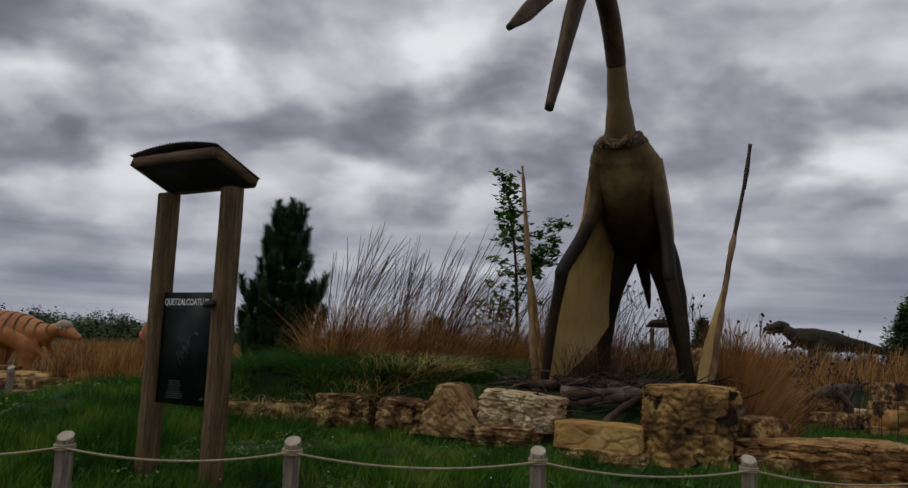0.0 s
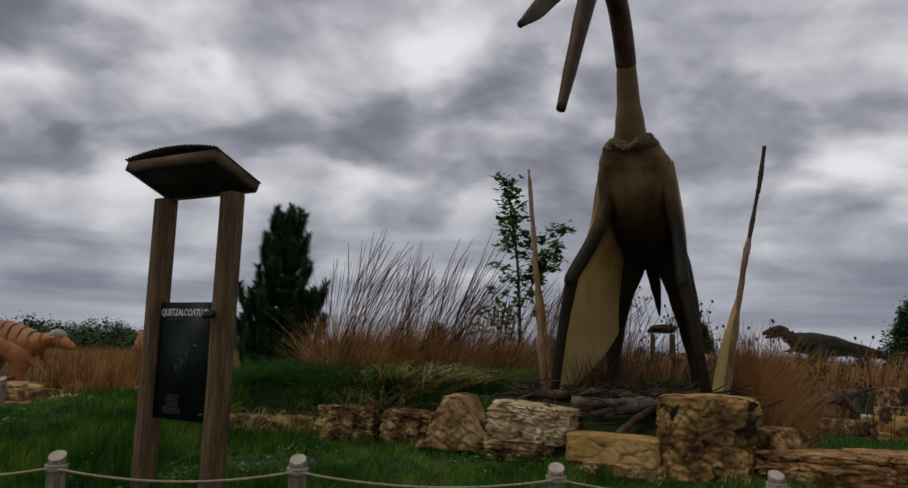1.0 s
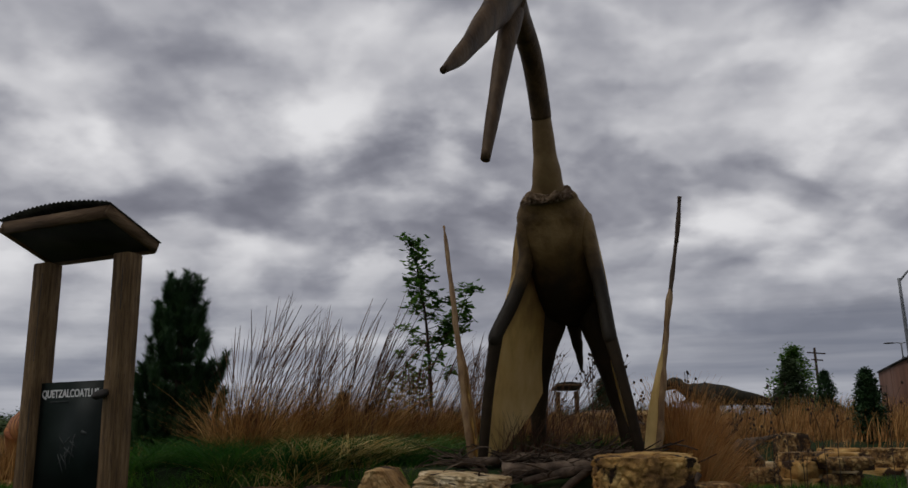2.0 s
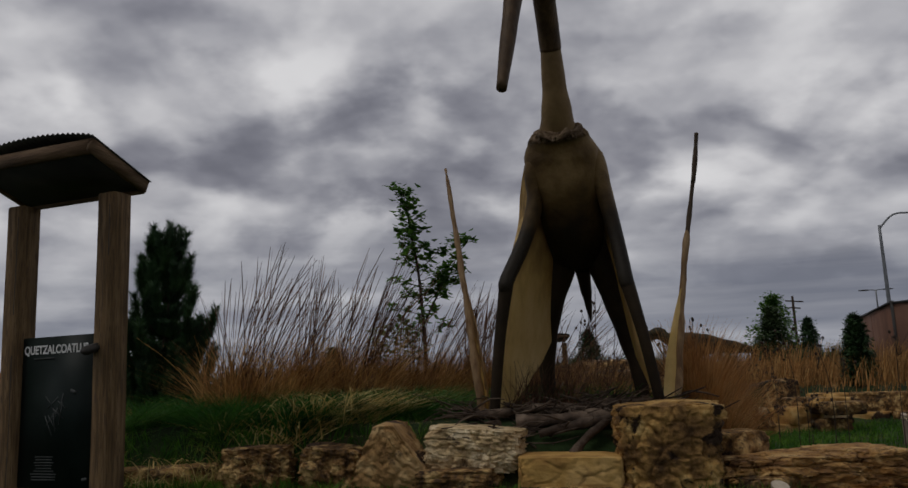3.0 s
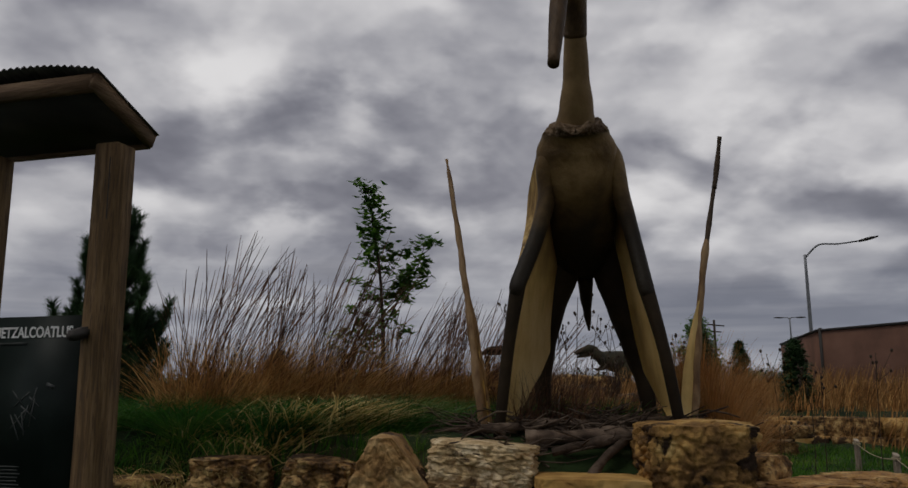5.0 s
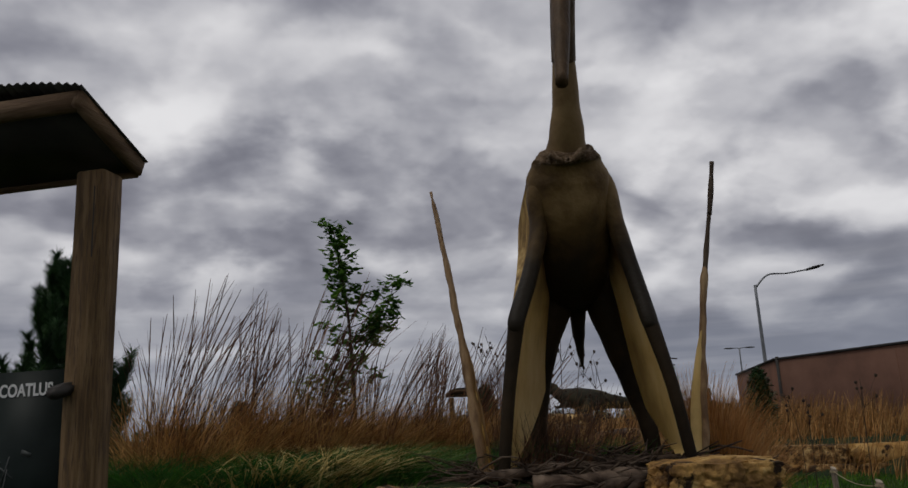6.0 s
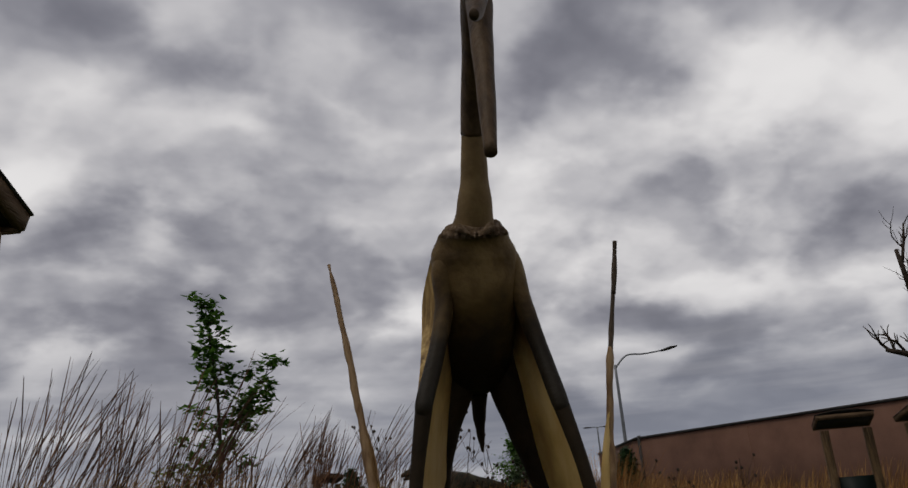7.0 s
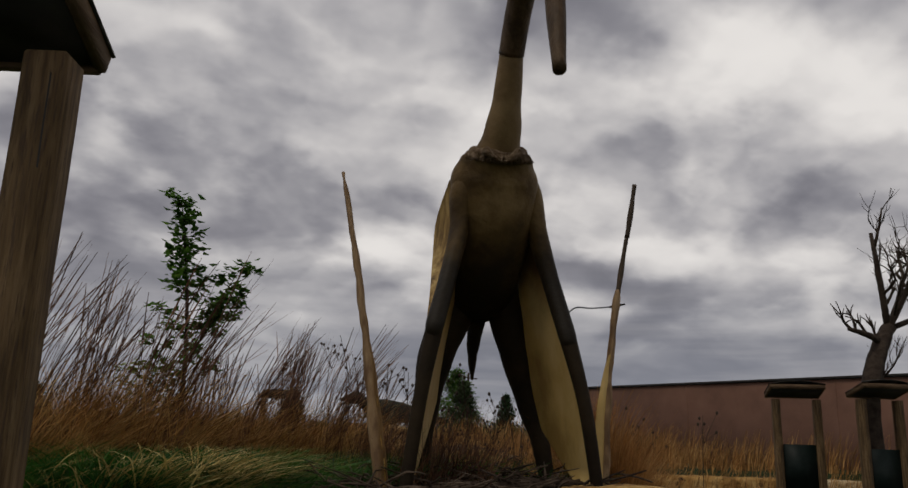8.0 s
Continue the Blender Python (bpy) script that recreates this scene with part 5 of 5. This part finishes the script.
def big_hunter(m):
    bm = bmesh.new()
    Y = (0, 1, 0)
    tube(bm, [(8.4, 0, 1.75), (6.2, 0, 2.05), (4.4, 0, 2.35), (3.0, 0, 2.55), (2.0, 0, 2.62), (1.2, 0, 2.75), (0.65, 0, 3.0), (0.25, 0, 3.3)],
         [0.05, 0.20, 0.40, 0.62, 0.70, 0.58, 0.36, 0.30], ref=Y, seg=20)
    tube(bm, [(0.55, 0, 3.30), (0.1, 0, 3.42), (-0.4, 0, 3.30), (-0.85, 0, 3.15)], [(0.22, 0.24), (0.27, 0.28), (0.19, 0.2), (0.10, 0.1)], ref=Y, seg=16)
    tube(bm, [(0.3, 0, 3.16), (-0.25, 0, 3.05), (-0.7, 0, 2.95)], [0.18, 0.13, 0.07], ref=Y, seg=12)
    for y in (-0.42, 0.42):
        tube(bm, [(2.5, y, 2.5), (2.1, y, 1.7), (2.5, y, 1.0), (2.3, y, 0.0)], [0.5, 0.36, 0.2, 0.2], ref=Y, seg=14)
        tube(bm, [(1.0, y, 2.45), (0.75, y, 2.2), (0.45, y, 2.25)], [0.12, 0.09, 0.04], ref=Y, seg=8)
    ob = mesh_object("dinosaur_statue", bm, [M_trex])
    ob.matrix_world = m
    return tagged(ob, "large green-brown hunting dinosaur statue in dry grass", "statue")


big_hunter(pose(19.2, 47.0, 0.05, 0, 0, -8))


def small_runner(m):
    bm = bmesh.new()
    Y = (0, 1, 0)
    tube(bm, [(0.95, 0, 0.78), (0.6, 0, 0.68), (0.3, 0, 0.60), (0.0, 0, 0.52), (-0.22, 0, 0.48), (-0.40, 0, 0.40)], [0.02, 0.06, 0.13, 0.17, 0.13, 0.07], ref=Y, seg=14)
    tube(bm, [(-0.36, 0, 0.42), (-0.48, 0, 0.30), (-0.55, 0, 0.24), (-0.68, 0, 0.20)], [0.07, 0.06, 0.06, 0.03], ref=Y, seg=10)
    for y, dx in ((-0.08, 0.12), (0.08, -0.1)):
        tube(bm, [(0.15, y, 0.5), (0.22 + dx, y, 0.28), (0.36 + dx, y, 0.18), (0.36 + dx, y, 0.0)], [0.11, 0.07, 0.035, 0.03], ref=Y, seg=10)
        tube(bm, [(-0.18, y, 0.42), (-0.22, y, 0.28), (-0.34, y, 0.24)], [0.04, 0.03, 0.015], ref=Y, seg=8)
    ob = mesh_object("dinosaur_statue", bm, [M_raptor])
    ob.matrix_world = m
    return tagged(ob, "small grey-brown running dinosaur statue on stones", "statue")


small_runner(pose(9.35, 19.7, 0.2, 0, 0, -5))

# ---------------------------------------------------------------- stones further off
FAR = "stacked stones of the low wall"
rngw = random.Random(19)
for course, (z, inset) in enumerate(((-0.55, 0.0), (-0.05, 0.25))):
    d = 0.0
    while d < 9.5:
        L = rngw.uniform(1.1, 2.5)
        x, y = 13.2 + 0.77 * (d + L / 2) + 0.3 * inset, 22.6 - 0.64 * (d + L / 2) + inset
        place_rock(x, y, (L, 1.0, 0.58), -40 + rngw.uniform(-5, 5), rngw.choice((M_gold, M_pale, M_brown, M_gold)), 30 + rngw.randint(0, 60), "flat golden block in a low dry-stone wall", z, layered=0.05, square=0.84, rough=0.07, group=FAR, cuts=7)
        d += L + 0.04
place_rock(12.7, 23.2, (0.9, 0.7, 1.15), 20, M_brown, 95, "upright rounded brown stone at the wall end", -0.2, group=FAR, cuts=7)
for k in range(17):
    x, y = 9.0 + rngw.uniform(0, 4.2), 19.0 + rngw.uniform(0, 2.2)
    place_rock(x, y, (rngw.uniform(0.6, 1.5), rngw.uniform(0.5, 0.9), rngw.uniform(0.3, 0.5)), rngw.uniform(-30, 30), rngw.choice((M_gold, M_brown, M_pale)), 100 + k, "rough golden stone in a loose stone pile", -0.4 + 0.28 * (k % 3), layered=0.05, group="loose stone pile", cuts=6)
for k in range(16):
    x, y = -11.0 + rngw.uniform(0, 5.0), 13.6 + rngw.uniform(0, 2.9)
    place_rock(x, y, (rngw.uniform(0.6, 1.6), rngw.uniform(0.5, 0.9), rngw.uniform(0.2, 0.36)), rngw.uniform(-25, 25), rngw.choice((M_gold, M_brown, M_pale)), 140 + k, "flat tan stone below the dinosaur statue", height(x, y) - 0.12 + 0.14 * (k % 2), layered=0.05, group="stones below the statue", cuts=6)
place_rock(-3.35, 11.0, (0.5, 0.4, 0.34), 12, M_pale, 171, "pale stone beside the young pine", 0.8, cuts=8)
place_rock(5.0, 16.6, (1.5, 1.1, 1.15), 10, M_brown, 172, "large rounded brown boulder behind the statue", 0.3, cuts=10, square=0.5)
place_rock(6.35, 16.2, (1.7, 1.1, 1.05), -14, M_brown, 173, "large rounded brown boulder behind the statue", 0.25, cuts=10, square=0.5)
place_rock(5.9, 18.6, (2.2, 1.0, 1.3), 5, M_brown, 174, "broad brown boulder behind the statue", 0.4, cuts=9, square=0.55)
for k in range(5):
    place_rock(-0.2 + 0.75 * k, 19.5 + 0.3 * (k % 2), (1.0, 0.7, 0.5), 10 * k, M_brown, 180 + k, "brown stone heaped behind the grass", 0.95 + 0.1 * (k % 2), group="stones behind the grass", cuts=6)


# ---------------------------------------------------------------- sticks and driftwood under the statue
def log(pts, r, label, seed):
    bm = bmesh.new()
    n = len(pts)
    tube(bm, pts, [r * (1 - 0.35 * i / (n - 1)) for i in range(n)], ref=(0, 0, 1), seg=14, steps=6, rough=r * 0.45, seed=seed)
    return tagged(mesh_object("driftwood_log", bm, M_log), label, "log", "driftwood under the statue")


def on_bed(pts, lift):
    return [(x, y, height(x, y) + lift + dz) for x, y, dz in pts]


log(on_bed([(1.22, 8.72, 0.0), (1.55, 8.62, 0.02), (1.9, 8.52, 0.05), (2.3, 8.40, 0.10)], 0.05), 0.07, "grey weathered driftwood log lying on the bed", 1)
log(on_bed([(1.38, 8.50, 0.02), (1.7, 8.45, 0.05), (2.12, 8.36, 0.14)], 0.08), 0.05, "grey weathered driftwood log lying on the bed", 2)
log(on_bed([(1.60, 8.24, 0.06), (1.80, 8.32, 0.10), (2.06, 8.40, 0.12)], 0.05), 0.042, "grey forked driftwood branch leaning on the stones", 3)
log(on_bed([(1.55, 9.05, 0.0), (2.1, 8.9, 0.02), (2.6, 8.75, 0.05)], 0.06), 0.07, "dark driftwood log beneath the statue", 4)
log(on_bed([(0.75, 8.95, 0.0), (1.15, 8.86, 0.03), (1.55, 8.80, 0.06)], 0.05), 0.05, "dark driftwood branch beneath the statue", 5)
log(on_bed([(2.75, 8.25, 0.0), (2.95, 8.28, 0.15), (3.1, 8.3, 0.38)], 0.04), 0.035, "dark broken branch beside the boulder", 6)


def sticks():
    bm = bmesh.new()
    rng = random.Random(31)
    for k in range(420):
        x, y = rng.uniform(0.75, 2.9), rng.uniform(8.45, 9.7)
        if y < np.interp(x, EDGE_X, EDGE_Y) + 0.35:
            y += 0.5
        a, L, up = rng.uniform(0, 2 * math.pi), rng.uniform(0.15, 0.6), rng.uniform(-0.1, 0.4)
        p = Vector((x, y, height(x, y) + rng.uniform(0.0, 0.12)))
        d = Vector((math.cos(a), math.sin(a), up)) * L
        m = p + d * 0.5 + Vector((rng.gauss(0, .03), rng.gauss(0, .03), rng.gauss(0, .03)))
        r = rng.uniform(0.004, 0.013)
        tube(bm, [p, m, p + d], [r, r * 0.85, r * 0.5], seg=6, steps=2)
    tagged(mesh_object("fallen_sticks", bm, M_log), "tangle of dark twigs and sticks under the statue", "sticks", kind="stuff")


sticks()


# ---------------------------------------------------------------- long bent grass on the bed
def bent_grass(name, n, x0, x1, y0, y1, lo, hi, lean, spread, mat, label, width=0.009, seed=1, tufts=0, droop=0.0):
    np.random.seed(seed)
    d = np.stack([np.random.normal(lean, spread, n), np.random.normal(-0.18, spread * 0.8, n)], 1)
    h = np.random.uniform(lo, hi, n)
    if tufts:
        # tufts whose blades fall outwards, each to its own side
        c = np.stack([np.random.uniform(x0, x1, tufts), np.random.uniform(y0, y1, tufts)], 1)
        fall, big = np.random.normal(lean, 0.3, tufts), np.random.uniform(0.55, 1.15, tufts)
        k = np.random.randint(0, tufts, n)
        off = np.random.normal(0, 0.085, (n, 2))
        at = c[k] + off
        d = np.stack([fall[k], np.full(n, -0.12)], 1) + off * 3.4 + np.random.normal(0, 0.12, (n, 2))
        h = h * big[k]
        roots = np.array([(x, y, gz(x, y) - 0.02) for x, y in at])
    else:
        roots = scatter(n, x0, x1, y0, y1)
    ob = blades(name, roots, h, width, d, 1.5 if droop == 0 else 1.1, mat, 6, droop=droop)
    return tagged(ob, label, "grass", kind="stuff")


bent_grass("long_grass", 3600, -2.7, 0.9, 9.75, 11.2, 0.10, 0.42, 0.08, 0.4, M_greenlong, "long bent green grass on the bed", 0.013, 41, 75, 0.9)
bent_grass("long_grass", 2600, 0.2, 3.2, 9.3, 12.0, 0.08, 0.32, 0.1, 0.15, M_greenlong, "green grass under and behind the statue", seed=42)
bent_grass("fallen_straw", 300, -2.0, 0.2, 9.6, 10.3, 0.12, 0.45, 0.45, 0.5, M_straw, "dry straw bent over the bed edge", 0.014, 43, 17, droop=0.9)
bent_grass("fallen_straw", 340, -3.1, -1.3, 9.4, 10.1, 0.08, 0.4, 0.1, 0.5, M_straw, "dry straw hanging over the edging stones", 0.010, 44, 14)
bent_grass("fallen_straw", 700, -2.6, 0.6, 8.5, 9.4, 0.02, 0.06, 0.05, 0.2, M_straw, "dry straw lying on the lawn", 0.007, seed=45)
bent_grass("long_grass", 6000, -1.0, 0.55, 9.75, 10.9, 0.12, 0.42, 0.12, 0.2, M_greenlong, "thick fresh green grass cushion on the bed", 0.016, 52, 60, 0.7)
bent_grass("long_grass", 2600, -3.0, -1.2, 10.1, 11.2, 0.12, 0.38, 0.1, 0.25, M_greenlong, "dark green grass under the young pine", 0.014, 53, 40)
bent_grass("fallen_straw", 190, -0.95, -0.1, 9.5, 10.0, 0.18, 0.42, 0.85, 0.3, M_straw, "long straw combed flat over the green grass", 0.017, 54, droop=1.1)
bent_grass("fallen_straw", 110, -1.1, -0.2, 9.5, 9.9, 0.22, 0.5, 0.2, 0.5, M_straw, "long straw fallen both ways over the green grass", 0.016, 57, droop=1.0)
bent_grass("fallen_straw", 90, -2.3, -1.4, 9.35, 9.7, 0.25, 0.5, 0.0, 0.4, M_straw, "single stalks hanging across the edging stones", 0.015, 55, droop=1.4)
bent_grass("dry_weeds", 2600, -8.2, -5.0, 15.5, 18.5, 0.35, 0.95, 0.1, 0.2, M_dry, "dry orange-brown brush beside the striped statue", 0.02, 56)
bent_grass("weeds", 1500, 2.6, 6.8, 8.3, 10.6, 0.06, 0.3, 0.05, 0.1, M_greenlong, "low green weeds round the ledge stones", seed=46)
bent_grass("dry_weeds", 800, 3.0, 4.7, 10.8, 14.0, 0.2, 0.7, 0.1, 0.2, M_dry, "dry brown weeds in the lower bed", 0.012, seed=47)
bent_grass("dry_weeds", 3000, 10.5, 23.0, 24.0, 31.0, 0.7, 1.5, 0.15, 0.2, M_dry, "tall dry grass before the building", 0.03, seed=48)
bent_grass("dry_weeds", 2400, 14.5, 23.0, 8.0, 22.0, 0.6, 1.3, 0.15, 0.2, M_dry, "tall dry grass before the building", 0.03, seed=49)


bent_grass("dry_weeds", 320, 1.25, 1.95, 8.95, 9.6, 0.15, 0.6, 0.05, 0.16, M_plume, "dead brown brush under the statue wing", 0.012, seed=50)
bent_grass("dry_weeds", 500, 1.8, 3.6, 10.6, 12.6, 0.3, 0.95, 0.1, 0.2, M_plume, "dead brown brush behind the statue legs", 0.012, seed=51)


def seed_stalks():
    """Thin dead flower stalks with small dark heads."""
    bm = bmesh.new()
    rng = random.Random(55)
    for k in range(46):
        x, y = rng.uniform(3.2, 7.5), rng.uniform(11.5, 16.0)
        z = height(x, y)
        h = rng.uniform(1.0, 2.0)
        top = Vector((x + rng.uniform(-.2, .25), y, z + h))
        tube(bm, [(x, y, z), (x + 0.02, y, z + h * 0.6), top], [0.008, 0.006, 0.004], seg=5, steps=3)
        for j in range(5):
            e = top + Vector((rng.uniform(-.22, .22), rng.uniform(-.22, .22), rng.uniform(-0.3, 0.05)))
            tube(bm, [top - Vector((0, 0, 0.4)), e], [0.004, 0.003], seg=4, steps=1)
            ball(bm, Matrix.Translation(e) @ Matrix.Diagonal((0.022, 0.022, 0.028, 1)), 1)
    tagged(mesh_object("dead_flower_stalks", bm, M_bark), "thin dead flower stalks with dark seed heads", "weeds", kind="stuff")


seed_stalks()

# ---------------------------------------------------------------- further signs, trees and poles
build_sign("information_sign", pose(7.9, 30.2, 0.0, 0, 0, 10), "distant timber sign with dark panel and tin roof", False)
build_sign("information_sign", pose(12.28, 13.15, -0.12, 0, 0, -40), "dark timber sign with black panel under tin roof", False)
build_sign("information_sign", pose(12.3, 11.5, -0.16, 0, 0, -20), "dark timber sign with arched tin roof by bare tree", False)


def bare_tree(x, y, z, label):
    root = empty("bare_tree", pose(x, y, z))
    rng = random.Random(77)
    bm = bmesh.new()
    tube(bm, [(-0.15, 0, -0.1), (-0.22, 0, 1.2), (-0.2, 0, 2.3), (0.0, 0, 3.0), (0.42, 0, 3.6), (0.75, 0, 3.95)], [0.22, 0.20, 0.18, 0.16, 0.15, 0.13], ref=(0, 1, 0), seg=12, rough=0.03)
    part("trunk", bm, M_bark, root)

    def grow(bm, p, d, L, r, depth):
        mid = p + d * L * 0.5 + Vector((rng.gauss(0, .09), rng.gauss(0, .09), rng.gauss(0, .06))) * L
        q = p + d * L
        tube(bm, [p, mid, q], [r, r * 0.8, r * 0.5], seg=6 if depth > 1 else 4, steps=2)
        if depth == 0:
            return
        for k in range(4 if depth > 1 else 5):
            nd = (d * 0.55 + Vector((rng.gauss(0, .5), rng.gauss(0, .5), rng.gauss(0.7, .4)))).normalized()
            start = p.lerp(mid, rng.uniform(0.3, 1.0)) if rng.random() < 0.4 else mid.lerp(q, rng.uniform(0.1, 1.0))
            grow(bm, start, nd, L * rng.uniform(0.4, 0.7), r * 0.46, depth - 1)
    for at, d, L, r in (((0.42, 0, 3.6), (-1, 0.1, 0.22), 0.95, 0.075), ((0.70, 0, 3.9), (-0.15, 0, 1), 1.9, 0.07), ((0.70, 0, 3.9), (0.7, 0.1, 0.8), 1.7, 0.08),
                        ((0.66, 0, 3.85), (0.2, -0.4, 1), 1.6, 0.06), ((0.70, 0, 3.9), (0.9, -0.3, 0.35), 1.3, 0.06), ((-0.15, 0, 2.5), (0.9, 0.2, 0.5), 1.0, 0.05)):
        bm = bmesh.new()
        grow(bm, Vector(at), Vector(d).normalized(), L, r, 2 if L < 1 else 3)
        part("limb", bm, M_bark, root)
    return tagged(root, label, "tree")


bare_tree(12.62, 11.75, -0.2, "leafless dark tree with crooked limbs")


def utility_pole(x, y, tall):
    root = empty("utility_pole", pose(x, y, 0.3))
    bm = bmesh.new()
    tube(bm, [(0, 0, 0), (0, 0, tall)], [0.16, 0.11], seg=8, steps=2)
    part("pole", bm, M_bark, root)
    for z, w in ((0.93, 1.9), (0.84, 1.2)):
        bm = bmesh.new()
        box(bm, (w, 0.1, 0.12), pose(0.15, 0, tall * z, 0, 4), 0.01)
        part("crossarm", bm, M_bark, root)
    return tagged(root, "dark timber utility pole with crossarms", "utility pole")


utility_pole(44.6, 72.4, 7.3)
conifer("cedar_shrub", 12.5, 40.0, 3.0, 1.9, 61, "small dark evergreen behind the statue", 0.3, None, 1.2, True)
conifer("leafy_bush", 25.7, 45.0, 4.2, 2.6, 62, "dark small tree in the field", 0.3, M_far, 1.4)
conifer("cedar_shrub", -0.45, 20.0, 1.4, 1.1, 63, "dark evergreen shrub behind tall grass", 0.75)
conifer("leafy_bush", 16.2, 10.4, 2.2, 2.0, 64, "dark green shrub beside the bare tree", -0.2, M_pine, 1.2)
SIDE = [(3.9, 6.35, 0.66), (6.0, 8.7, 0.42), (7.8, 10.8, 0.32), (9.5, 13.4, 0.28), (11.1, 16.1, 0.3)]
for p in SIDE[1:]:
    fence_post(*p)
for a, b in zip(SIDE, SIDE[1:]):
    rope((a[0], a[1], a[2] - 0.09), (b[0], b[1], b[2] - 0.09), 0.1)
for p in ((-9.2, 13.3, 0.86), (-7.3, 13.1, 0.86)):
    fence_post(*p)
rope((-9.2, 13.24, 0.77), (-7.3, 13.04, 0.77), 0.08)
